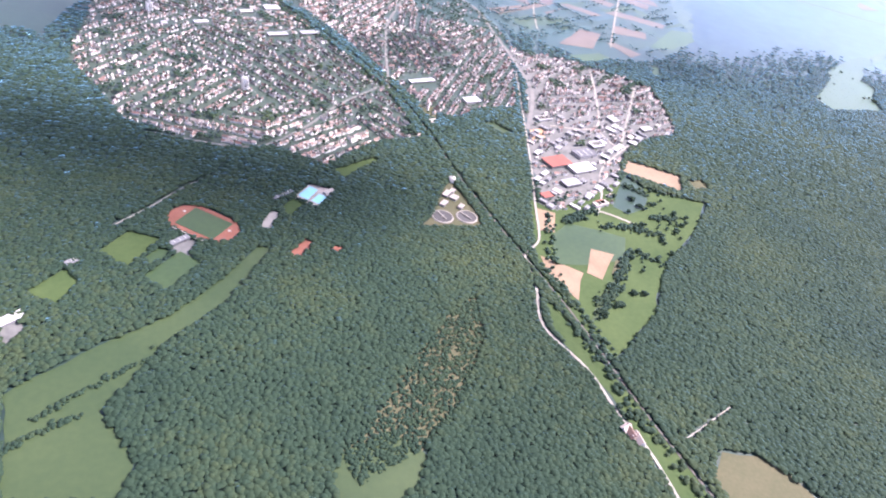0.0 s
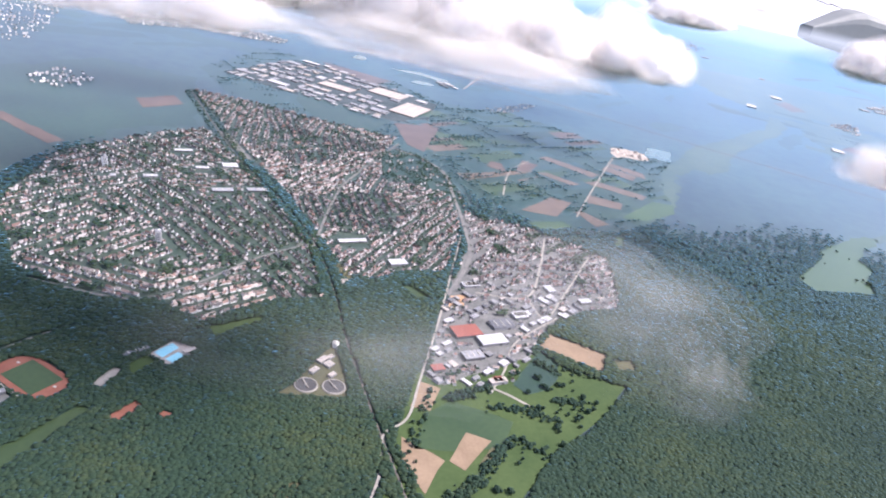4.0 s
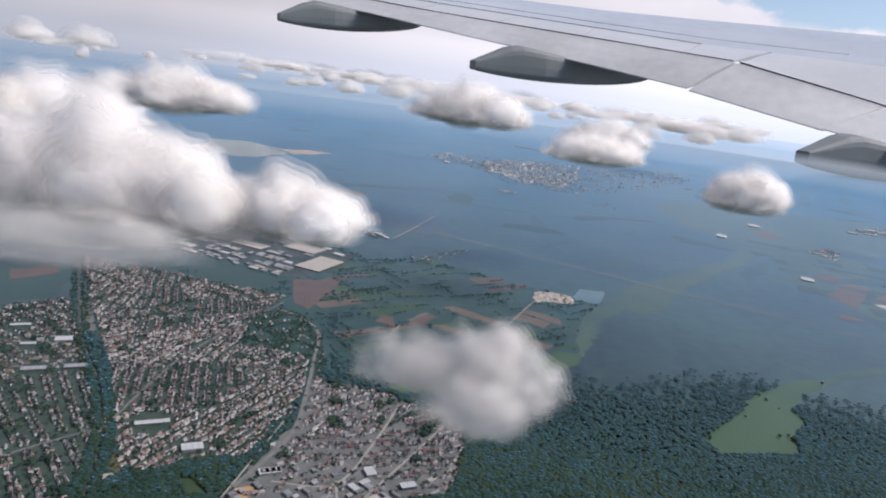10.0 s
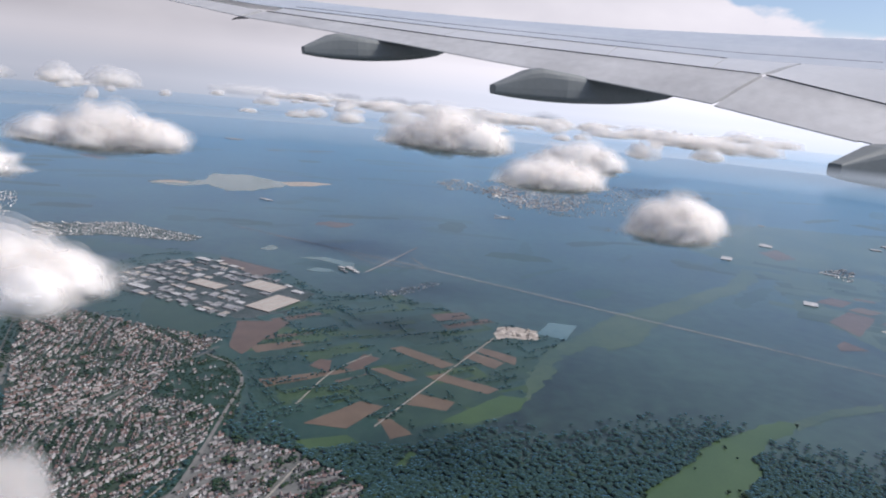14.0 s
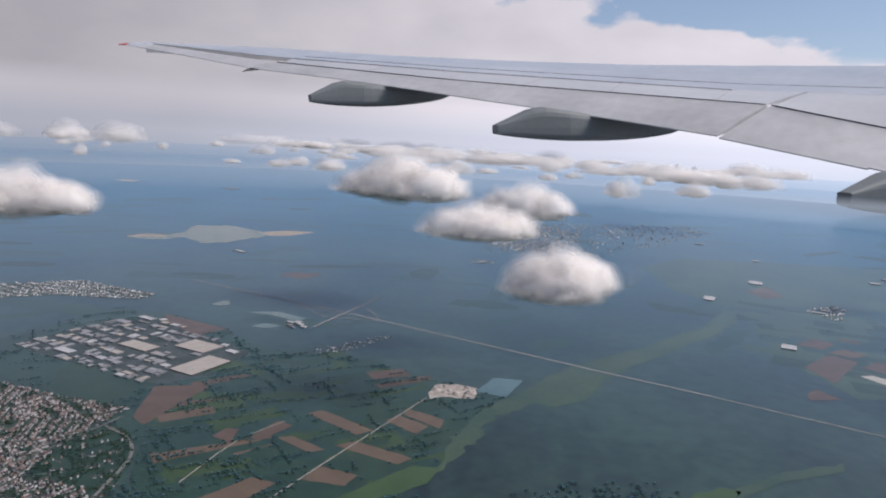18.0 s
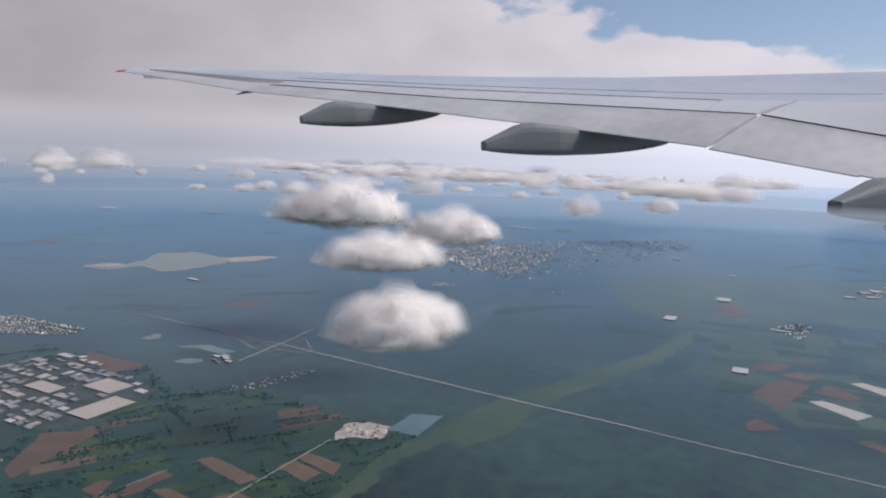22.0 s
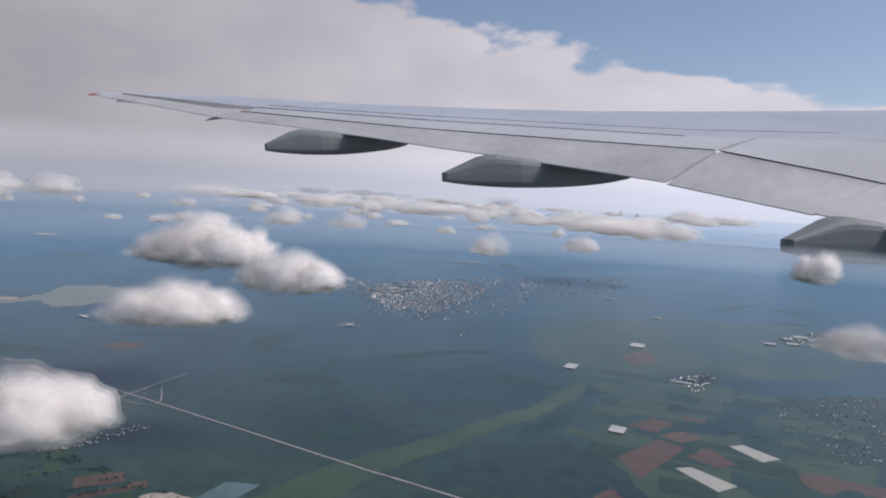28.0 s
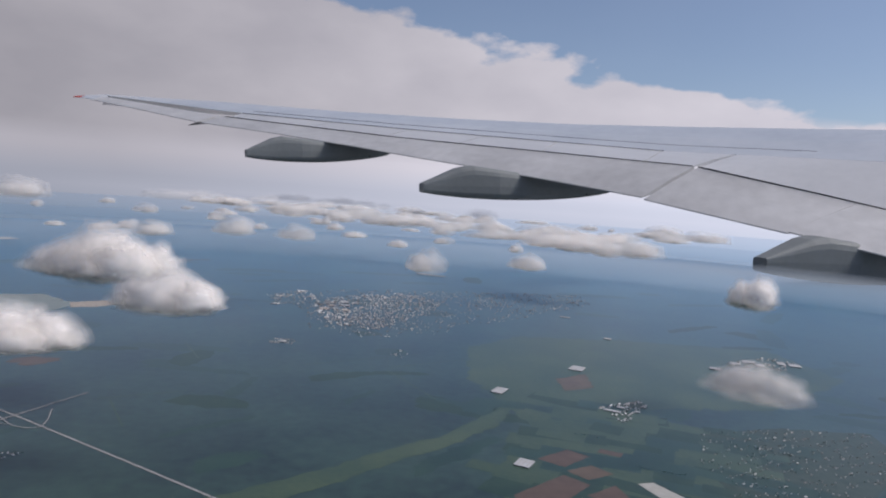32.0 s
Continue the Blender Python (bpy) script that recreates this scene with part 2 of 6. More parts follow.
FLAP = material("flap_paint", (0.420, 0.412, 0.406), (0.600, 0.590, 0.582), 0.42, 0.40, 7, spec=0.5, stain=0.4)
FAIR = material("fairing_paint", (0.160, 0.174, 0.174), (0.210, 0.226, 0.226), 0.6, 0.62, 14, spec=0.35)
TIMBER = material("sawn_timber", (0.300, 0.180, 0.100), (0.430, 0.280, 0.170), 40, 0.8, 8)
SEAL = material("dark_seal", (0.050, 0.050, 0.052), (0.085, 0.083, 0.082), 2, 0.8, 8)
RED = material("red_tip_paint", (0.420, 0.060, 0.050), (0.520, 0.090, 0.070), 2, 0.5, 8)


def cloud_material(name, share, scale=7.0, white=0.985, torn_off=False):
    """Vapour: white and translucent; of a veil only a torn share is there."""
    m = bpy.data.materials.new(name)
    m.use_nodes = True
    n, l = m.node_tree.nodes, m.node_tree.links
    n.remove(n["Principled BSDF"])
    out = n["Material Output"]
    d, tr, mix = n.new("ShaderNodeBsdfDiffuse"), n.new("ShaderNodeBsdfTranslucent"), n.new("ShaderNodeMixShader")
    d.inputs["Color"].default_value = tr.inputs["Color"].default_value = (white, white * 0.975, white * 0.95, 1)
    mix.inputs["Fac"].default_value = 0.58
    l.new(d.outputs[0], mix.inputs[1])
    l.new(tr.outputs[0], mix.inputs[2])
    last = mix
    if share < 1:
        at, torn, ramp = n.new("ShaderNodeNewGeometry"), n.new("ShaderNodeTexNoise"), n.new("ShaderNodeMapRange")
        torn.inputs["Scale"].default_value, torn.inputs["Detail"].default_value = scale, 2
        l.new(at.outputs["Position"], torn.inputs["Vector"])
        l.new(torn.outputs["Fac"], ramp.inputs["Value"])
        ramp.inputs["From Min"].default_value, ramp.inputs["From Max"].default_value = 0.30, 0.70
        ramp.inputs["To Min"].default_value, ramp.inputs["To Max"].default_value = share * 0.55, min(1.0, share * 1.4)
        if torn_off:
            ramp.inputs["From Min"].default_value, ramp.inputs["From Max"].default_value = 0.46, 0.74
            ramp.inputs["To Min"].default_value, ramp.inputs["To Max"].default_value = 0.0, share
        clear, last = n.new("ShaderNodeBsdfTransparent"), n.new("ShaderNodeMixShader")
        l.new(ramp.outputs["Result"], last.inputs["Fac"])
        l.new(clear.outputs[0], last.inputs[1])
        l.new(mix.outputs[0], last.inputs[2])
    l.new(last.outputs[0], out.inputs["Surface"])
    return m


def heart_material():
    """The solid inside of a cloud, through which light bleeds."""
    m = bpy.data.materials.new("cloud_heart")
    m.use_nodes = True
    b = m.node_tree.nodes["Principled BSDF"]
    b.inputs["Base Color"].default_value = (0.99, 0.975, 0.955, 1)
    b.inputs["Roughness"].default_value, b.inputs["Specular IOR Level"].default_value = 1.0, 0.0
    b.inputs["Subsurface Weight"].default_value, b.inputs["Subsurface Scale"].default_value = 1.0, 0.08
    b.inputs["Subsurface Radius"].default_value = (1, 1, 1)
    return m


VAPOUR = heart_material()
VEILS = [cloud_material("cloud_veil", share) for share in (0.46, 0.36, 0.26, 0.16, 0.08)]
# mist and wisps get greyer vapour, the shade below clouds set in the colour
MIST = [cloud_material("thin_mist", share, 6.0, 0.9, True) for share in (0.02, 0.02, 0.02, 0.02, 0.02)]
SCUD = cloud_material("cloud_scud", 0.15, 3.0)
WISPS = [cloud_material("cloud_wisp", share, 9.0, 0.86) for share in (0.14, 0.12, 0.10, 0.07, 0.04)]


# ---- mesh helpers ----
def from_arrays(name, verts, tris, mat, smooth=False):
    """A mesh from arrays of corners and triangles."""
    me = bpy.data.meshes.new(name)
    me.vertices.add(len(verts))
    me.vertices.foreach_set("co", np.asarray(verts, np.float32).ravel())
    me.loops.add(tris.size)
    me.loops.foreach_set("vertex_index", tris.astype(np.int32).ravel())
    me.polygons.add(len(tris))
    me.polygons.foreach_set("loop_start", np.arange(0, tris.size, 3, dtype=np.int32))
    me.polygons.foreach_set("loop_total", np.full(len(tris), 3, np.int32))
    me.polygons.foreach_set("use_smooth", np.full(len(tris), smooth))
    me.update(calc_edges=True)
    me.materials.append(mat)
    return me


def part(name, bm, mat, parent=None, label="", smooth=False):
    me = bpy.data.meshes.new(name)
    bm.to_mesh(me)
    bm.free()
    me.materials.append(mat)
    for p in me.polygons:
        p.use_smooth = smooth
    ob = new(name, me)
    if parent:
        ob.parent = parent
    if label:
        tagged(ob, label)
    return ob


def ico(level):
    bm = bmesh.new()
    bmesh.ops.create_icosphere(bm, subdivisions=level, radius=1)
    v = np.array([p.co[:] for p in bm.verts])
    f = np.array([[q.index for q in p.verts] for p in bm.faces])
    bm.free()
    return v, f


def inside(x, y, poly):
    """Whether the points x, y lie in a polygon."""
    hit = np.zeros(len(x), bool)
    for (ax, ay), (bx, by) in zip(poly, poly[1:] + poly[:1]):
        if ay != by:
            hit ^= ((ay > y) != (by > y)) & (x < (bx - ax) * (y - ay) / (by - ay) + ax)
    return hit


def near_line(x, y, line, reach):
    """Whether the points lie within reach of a line of points."""
    hit = np.zeros(len(x), bool)
    for (ax, ay), (bx, by) in zip(line, line[1:]):
        dx, dy = bx - ax, by - ay
        k = np.clip(((x - ax) * dx + (y - ay) * dy) / (dx * dx + dy * dy), 0, 1)
        hit |= np.hypot(x - ax - k * dx, y - ay - k * dy) < reach
    return hit


OPEN_LAND, LANES = [], []


def sheet(name, pts, z, mat, label, category, wobble=0.006, keep=False):
    """A piece of land with a slightly uneven outline, laid on the ground. keep: woods may grow on it."""
    pts = [tuple(p) for p in pts]
    if not keep:
        OPEN_LAND.append(pts)
    ring = []
    for a, b in zip(pts, pts[1:] + pts[:1]):
        far = math.hypot(b[0] - a[0], b[1] - a[1])
        steps = max(1, min(14, int(far / 0.03)))
        for k in range(steps):
            x, y = a[0] + (b[0] - a[0]) * k / steps, a[1] + (b[1] - a[1]) * k / steps
            off = noise.noise_vector((x * 14, y * 14, 3.3)) * wobble
            ring.append((x + off.x, y + off.y, z))
    bm = bmesh.new()
    bmesh.ops.triangulate(bm, faces=[bm.faces.new([bm.verts.new(p) for p in ring])])
    bmesh.ops.recalc_face_normals(bm, faces=bm.faces)
    if bm.faces and sum(f.normal.z for f in bm.faces) < 0:
        bmesh.ops.reverse_faces(bm, faces=bm.faces)
    return tagged(part(name, bm, mat), label, category, kind="structure")


def smooth_line(pts, steps=6):
    out = []
    p = [pts[0], *pts, pts[-1]]
    for i in range(1, len(p) - 2):
        a, b, c, d = (np.array(q) for q in p[i - 1 : i + 3])
        for k in range(steps):
            t = k / steps
            out.append(tuple(0.5 * (2 * b + (c - a) * t + (2 * a - 5 * b + 4 * c - d) * t * t + (3 * b - a - 3 * c + d) * t**3)))
    return out + [tuple(pts[-1])]


def lane(name, pts, width, z, mat, label, category="road", clear=1.6):
    """A road or track along a line."""
    line = smooth_line(pts)
    if clear:
        LANES.append((line, width * clear))
    bm = bmesh.new()
    rows = []
    for i, (x, y) in enumerate(line):
        a, b = line[max(i - 1, 0)], line[min(i + 1, len(line) - 1)]
        d = Vector((b[0] - a[0], b[1] - a[1])).normalized() * width / 2
        rows.append((bm.verts.new((x - d.y, y + d.x, z)), bm.verts.new((x + d.y, y - d.x, z))))
    for (a, b), (c, d) in zip(rows, rows[1:]):
        bm.faces.new((a, b, d, c))
    return tagged(part(name, bm, mat), label, category, kind="structure")


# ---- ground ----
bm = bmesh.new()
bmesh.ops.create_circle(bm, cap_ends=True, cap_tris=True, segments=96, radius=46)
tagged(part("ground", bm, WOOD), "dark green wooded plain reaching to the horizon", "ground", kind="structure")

# added glowing see-through walls that stand in for haze over the far plain
def haze_glow_material(name, top, thick, low_tint, high_tint):
    """A glow that imitates haze up to the height top, as thick as the rows (share of the height, thickness) say,
    painted brighter towards the sun.
    """
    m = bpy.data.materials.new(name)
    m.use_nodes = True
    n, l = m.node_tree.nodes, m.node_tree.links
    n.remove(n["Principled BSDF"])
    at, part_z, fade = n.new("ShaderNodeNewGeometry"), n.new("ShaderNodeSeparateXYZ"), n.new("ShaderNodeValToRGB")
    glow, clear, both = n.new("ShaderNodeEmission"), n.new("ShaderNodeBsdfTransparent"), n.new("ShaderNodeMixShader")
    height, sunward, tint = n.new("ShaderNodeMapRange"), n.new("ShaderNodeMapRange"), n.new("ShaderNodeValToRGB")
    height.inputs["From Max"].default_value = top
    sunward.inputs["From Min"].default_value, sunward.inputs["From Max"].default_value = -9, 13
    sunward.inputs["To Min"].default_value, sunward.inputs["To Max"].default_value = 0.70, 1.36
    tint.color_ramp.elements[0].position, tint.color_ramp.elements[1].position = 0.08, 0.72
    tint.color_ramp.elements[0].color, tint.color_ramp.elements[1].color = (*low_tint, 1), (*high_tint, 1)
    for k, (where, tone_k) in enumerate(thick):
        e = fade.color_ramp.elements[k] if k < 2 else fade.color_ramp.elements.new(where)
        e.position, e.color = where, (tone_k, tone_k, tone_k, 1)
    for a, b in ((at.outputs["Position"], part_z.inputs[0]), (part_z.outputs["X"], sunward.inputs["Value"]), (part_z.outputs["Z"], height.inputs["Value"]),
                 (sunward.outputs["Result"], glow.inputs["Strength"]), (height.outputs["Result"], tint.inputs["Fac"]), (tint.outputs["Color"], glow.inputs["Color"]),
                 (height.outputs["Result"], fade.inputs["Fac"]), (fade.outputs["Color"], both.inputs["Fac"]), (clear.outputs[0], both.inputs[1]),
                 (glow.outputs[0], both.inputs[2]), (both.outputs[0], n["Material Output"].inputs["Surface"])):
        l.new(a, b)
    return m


def haze_glow_ring(mat, radius, top):
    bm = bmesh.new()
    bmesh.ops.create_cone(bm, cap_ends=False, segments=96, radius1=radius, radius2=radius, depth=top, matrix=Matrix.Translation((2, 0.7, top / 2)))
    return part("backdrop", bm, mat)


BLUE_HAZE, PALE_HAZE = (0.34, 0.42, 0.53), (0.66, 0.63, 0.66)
haze = haze_glow_material("distant_haze", 3.3, ((0.0, 0.3), (0.2, 0.45), (0.45, 0.80), (0.78, 0.72), (1.0, 0.0)), BLUE_HAZE, PALE_HAZE)
low_haze = haze_glow_material("low_distant_haze", 1.45, ((0.0, 0.42), (0.4, 0.66), (0.75, 0.56), (1.0, 0.0)), (0.34, 0.41, 0.50), (0.53, 0.54, 0.60))
near_haze = haze_glow_material("thin_low_haze", 0.60, ((0.0, 0.08), (0.25, 0.26), (0.72, 0.38), (1.0, 0.0)), (0.31, 0.37, 0.44), (0.40, 0.44, 0.50))
tagged(haze_glow_ring(haze, 30, 3.3), "added glowing ring imitating bright haze over the distant plain", "haze", kind="structure")
tagged(haze_glow_ring(low_haze, 22, 1.45), "added glowing ring imitating low haze over the distant plain", "haze", kind="structure")
tagged(haze_glow_ring(near_haze, 14.5, 0.60), "added glowing ring imitating thin low haze over the plain", "haze", kind="structure")

# ---- open land ----
# farmland between the town and the gravel pit
FARM = [(-0.390, 4.290), (-0.099, 5.145), (0.273, 5.094), (0.786, 4.794), (1.090, 4.435), (1.559, 4.436), (2.154, 4.072), (2.566, 3.942), (2.263, 3.368), (2.178, 3.087), (1.925, 2.789), (1.707, 2.641), (1.345, 2.593), (1.069, 2.872), (0.982, 3.152), (0.771, 3.348), (0.264, 3.674), (-0.139, 3.839)]
sheet("farmland", FARM, 0.0003, PLAIN, "patchwork of green farmland with hedges", "farmland", 0.02, keep=True)
sheet("field", [(1.562, 3.561), (1.622, 3.607), (1.875, 3.422), (1.817, 3.363)], 0.0008, TAN, "harvested tan stubble field", "field")
sheet("field", [(1.920, 3.526), (1.970, 3.603), (2.116, 3.496), (2.064, 3.406)], 0.0008, TAN, "harvested tan stubble field", "field")
sheet("field", [(2.009, 3.681), (2.183, 3.574), (2.167, 3.473), (1.997, 3.608)], 0.0008, TAN, "harvested tan stubble field", "field")
sheet("field", [(1.742, 3.252), (1.821, 3.305), (2.065, 3.180), (2.008, 3.120)], 0.0008, TAN, "long tan stubble field beside a track", "field")
sheet("field", [(1.495, 3.295), (1.552, 3.317), (1.712, 3.208), (1.645, 3.181)], 0.0008, TAN, "narrow tan stubble field", "field")
sheet("field", [(1.298, 2.740), (1.486, 2.958), (1.577, 2.927), (1.460, 2.724)], 0.0008, TAN, "large tan field with uneven edges", "field")
sheet("field", [(1.568, 2.818), (1.617, 2.826), (1.705, 2.720), (1.626, 2.673)], 0.0008, TAN, "small tan field", "field")
sheet("field", [(1.667, 2.963), (1.717, 3.075), (1.868, 3.016), (1.831, 2.933)], 0.0008, TAN, "tan field beside a hedge", "field")
sheet("field", [(1.222, 3.277), (1.260, 3.362), (1.316, 3.354), (1.321, 3.220)], 0.0008, BROWN, "small brown ploughed field", "field")
sheet("field", [(1.379, 3.275), (1.451, 3.460), (1.529, 3.423), (1.440, 3.269)], 0.0008, BROWN, "brown ploughed field", "field")
sheet("field", [(0.827, 3.423), (0.768, 3.780), (1.033, 3.835), (0.909, 3.342)], 0.0008, BROWN, "brown field beside the industrial estate", "field")
sheet("field", [(0.289, 5.051), (0.786, 4.794), (0.663, 4.615), (0.351, 4.886)], 0.0008, BROWN, "reddish brown field behind the halls", "field")
sheet("meadow", [(1.800, 2.831), (2.065, 3.119), (2.179, 3.112), (2.131, 2.987), (1.922, 2.836)], 0.0007, BRIGHT, "bright green meadow at the wood's edge", "meadow")
sheet("meadow", [(1.285, 2.613), (1.469, 2.681), (1.517, 2.628), (1.356, 2.548)], 0.0007, BRIGHT, "bright green meadow beside the town", "meadow")
sheet("meadow", [(0.219, 3.921), (0.212, 4.113), (0.754, 3.818), (0.614, 3.450), (0.313, 3.684)], 0.0006, CROP, "dark green field beside the town", "meadow")
sheet("meadow", [(1.980, 2.857), (2.191, 3.206), (2.280, 3.572), (2.484, 3.880), (2.640, 4.060), (2.781, 3.870), (2.629, 3.820), (2.418, 3.641), (2.309, 3.328), (2.136, 3.006)], 0.00065, PASTURE, "pale green meadow between the farmland and the woods", "meadow", 0.05)
sheet("meadow", [(1.637, 2.460), (1.697, 2.600), (1.726, 2.591), (1.693, 2.499)], 0.0008, BRIGHT, "small bright meadow at the wood's edge", "meadow")
sheet("meadow", [(2.660, 4.120), (2.900, 4.420), (3.148, 4.632), (3.387, 4.837), (3.692, 5.154), (4.039, 5.475), (4.439, 6.084), (4.500, 6.050), (4.396, 5.725), (4.087, 5.311), (3.812, 5.052), (3.480, 4.690), (3.260, 4.470), (3.051, 4.200), (2.900, 3.900), (2.683, 3.771)], 0.0007, PASTURE, "green valley meadow winding through the woods", "meadow", 0.03)
FAR_CLEARING = [(2.441, 2.410), (2.571, 2.529), (2.734, 2.682), (2.817, 2.804), (3.067, 2.970), (3.247, 3.083), (3.324, 3.062), (3.233, 2.963), (3.120, 2.884), (2.972, 2.724), (2.976, 2.635), (2.829, 2.471), (2.795, 2.360), (2.474, 2.312)]
sheet("meadow", [(3.309, 3.080), (3.572, 3.244), (3.885, 3.358), (3.829, 3.275), (3.548, 3.160), (3.293, 3.004)], 0.0007, PASTURE, "pale green clearing in the woods", "meadow", 0.02)
sheet("meadow", FAR_CLEARING, 0.0007, BRIGHT, "long bright green clearing in the woods", "meadow", 0.02)
sheet("meadow", [(4.361, 6.514), (4.985, 6.620), (5.616, 5.949), (6.390, 5.680), (5.489, 4.247), (4.415, 4.144), (4.272, 4.902), (4.601, 5.673)], 0.0003, PASTURE, "green open farmland", "farmland", 0.05)
sheet("field", [(4.641, 4.549), (4.733, 4.573), (4.884, 4.358), (4.761, 4.283)], 0.0010, FOIL, "field covered with pale foil", "field", 0.001)
sheet("field", [(5.062, 4.892), (5.155, 4.920), (5.278, 4.730), (5.154, 4.678)], 0.0010, FOIL, "field covered with pale foil", "field", 0.001)
sheet("field", [(4.372, 4.668), (4.677, 4.951), (4.799, 4.836), (4.410, 4.387)], 0.0008, BROWN, "reddish brown ploughed field", "field")
sheet("field", [(4.753, 4.710), (4.933, 4.852), (4.992, 4.623), (4.882, 4.575)], 0.0008, BROWN, "reddish brown ploughed field", "field")
sheet("field", [(4.135, 4.174), (4.240, 4.274), (4.304, 4.122), (4.114, 4.087)], 0.0008, BROWN, "reddish brown ploughed field", "field")
sheet("field", [(4.585, 3.990), (4.660, 4.030), (4.800, 3.880), (4.700, 3.830)], 0.0008, TAN, "pale tan field at the edge of the woods", "field")
sheet("field", [(4.990, 6.780), (5.090, 6.900), (5.170, 6.850), (5.080, 6.720)], 0.0011, BROWN, "brown field in open farmland", "field")
sheet("field", [(4.560, 5.160), (4.760, 5.330), (4.880, 5.240), (4.700, 5.060)], 0.0009, BROWN, "dull reddish field in open farmland", "field")
sheet("field", [(4.700, 5.010), (4.860, 5.110), (4.960, 5.000), (4.800, 4.900)], 0.0009, TAN, "pale stubble field in open farmland", "field")
sheet("field", [(5.230, 4.420), (5.420, 4.560), (5.480, 4.420), (5.300, 4.290)], 0.0009, BROWN, "reddish field in open farmland", "field")
# strips of crops between the named fields
rng = np.random.default_rng(71)
STRIPS = [(0.921, 3.376), (0.931, 4.181), (1.561, 4.414), (2.093, 4.059), (2.228, 3.686), (2.157, 3.134), (1.883, 2.822), (1.469, 2.688), (1.247, 2.899)]
EAST_FARM = [(4.607, 6.386), (4.985, 6.620), (5.616, 5.949), (6.390, 5.680), (5.489, 4.247), (4.415, 4.144), (4.281, 4.736), (4.576, 5.435)]
for k in range(300):
    zone, big = (STRIPS, 1.0) if k < 175 else (EAST_FARM, 1.6)
    p = np.array(zone)
    q = rng.uniform(p.min(0), p.max(0))
    if not inside(q[:1], q[1:], zone)[0]:
        continue
    own, far, wide = 0.58 + rng.normal(0, 0.08) - (0.95 if big > 1 else 0), rng.uniform(0.06, 0.20) * big, rng.uniform(0.02, 0.07) * big
    c, d = math.cos(own), math.sin(own)
    ring = [(q[0] + a * far * c - b * wide * d, q[1] + a * far * d + b * wide * c) for a, b in ((-1, -1), (1, -1), (1, 1), (-1, 1))]
    stuff = rng.integers(9)
    sheet("field", ring, 0.00036 + 0.0000012 * k, (CROP, GRASS, CROP, PLAIN, GRASS, PLAIN, CROP, (BROWN, CROP, TAN, CROP)[k % 4], PLAIN)[stuff] if big == 1 else (CROP, PASTURE, CROP, PLAIN, PASTURE, CROP, PASTURE, BROWN if k % 4 == 0 else PASTURE, PLAIN)[stuff], ("strip of dark green crops", "strip of green grassland", "strip of dark green crops", "strip of dull green farmland", "strip of bright green grass", "strip of dark green crops", "strip of dark green crops", ("strip of bare brown soil", "strip of dark green crops", "strip of tan stubble", "strip of dark green crops")[k % 4], "strip of dull green farmland")[stuff] if big == 1 else "field of bare soil" if stuff == 7 and k % 4 == 0 else "large dark green field", "field", 0.004, keep=True)
sheet("farmland", [(-1.411, 3.349), (-0.890, 4.124), (-0.361, 4.019), (-0.168, 3.221), (-0.437, 3.002), (-0.582, 2.655), (-0.634, 2.303), (-0.753, 2.312)], 0.0003, PLAIN, "green farmland beyond the suburb", "farmland", 0.05)
sheet("field", [(-0.516, 3.478), (-0.364, 3.623), (-0.288, 3.494), (-0.437, 3.339)], 0.0008, BROWN, "reddish brown field beyond the suburb", "field", 0.01)
sheet("field", [(-0.935, 2.955), (-0.900, 3.000), (-0.570, 2.767), (-0.610, 2.713)], 0.0008, BROWN, "long brown field beyond the suburb", "field", 0.01)
# lakes and the gravel pit
sheet("lake", [(2.339, 3.954), (2.446, 4.170), (2.600, 4.147), (2.485, 3.886)], 0.0009, WATER, "grey-green gravel pit lake", "lake", 0.01)
sheet("quarry", [(2.092, 3.825), (2.138, 4.024), (2.245, 4.037), (2.362, 3.984), (2.323, 3.854)], 0.0009, SAND, "pale sandy gravel pit", "quarry", 0.03)
sheet("lake", [(-1.417, 8.025), (-1.265, 8.290), (-1.039, 8.277), (-0.984, 8.615), (-1.065, 9.145), (-0.657, 9.293), (-0.117, 8.910), (0.021, 8.670), (-0.153, 8.304), (-0.241, 8.070), (-0.475, 7.879), (-0.711, 8.085), (-0.850, 8.208), (-0.948, 8.051), (-1.041, 7.940)], 0.0009, WATER, "large pale green lake in the woods", "lake", 0.06)
sheet("beach", [(-0.136, 8.904), (0.148, 9.152), (0.478, 9.113), (0.251, 8.746), (0.033, 8.628)], 0.0010, SAND, "sandy spit at the lake", "beach", 0.02)
sheet("beach", [(-1.443, 8.101), (-1.294, 8.325), (-1.061, 8.313), (-1.040, 8.190), (-1.234, 8.127)], 0.0011, SAND, "sandy shore of the lake", "beach", 0.02)
sheet("lake", [(0.784, 5.204), (1.001, 5.270), (1.233, 5.130), (1.157, 5.059), (0.965, 5.174)], 0.0009, WATER, "narrow pale lake in the woods", "lake", 0.01)

# around the sewage works, the stadium and the pool
sheet("meadow", [(0.020, 1.255), (0.058, 1.246), (-0.045, 1.059), (-0.145, 0.944), (-0.227, 0.799), (-0.161, 0.696), (-0.176, 0.629), (-0.335, 0.642), (-0.386, 0.842), (-0.277, 0.940), (-0.143, 1.027), (-0.043, 1.146)], 0.0006, DULL, "long dull green clearing through the woods", "meadow", 0.012)
sheet("pitch", [(-0.303, 1.218), (-0.253, 1.295), (-0.181, 1.270), (-0.236, 1.169)], 0.0010, NEAR_GRASS, "light green sports pitch", "pitch", 0.001)
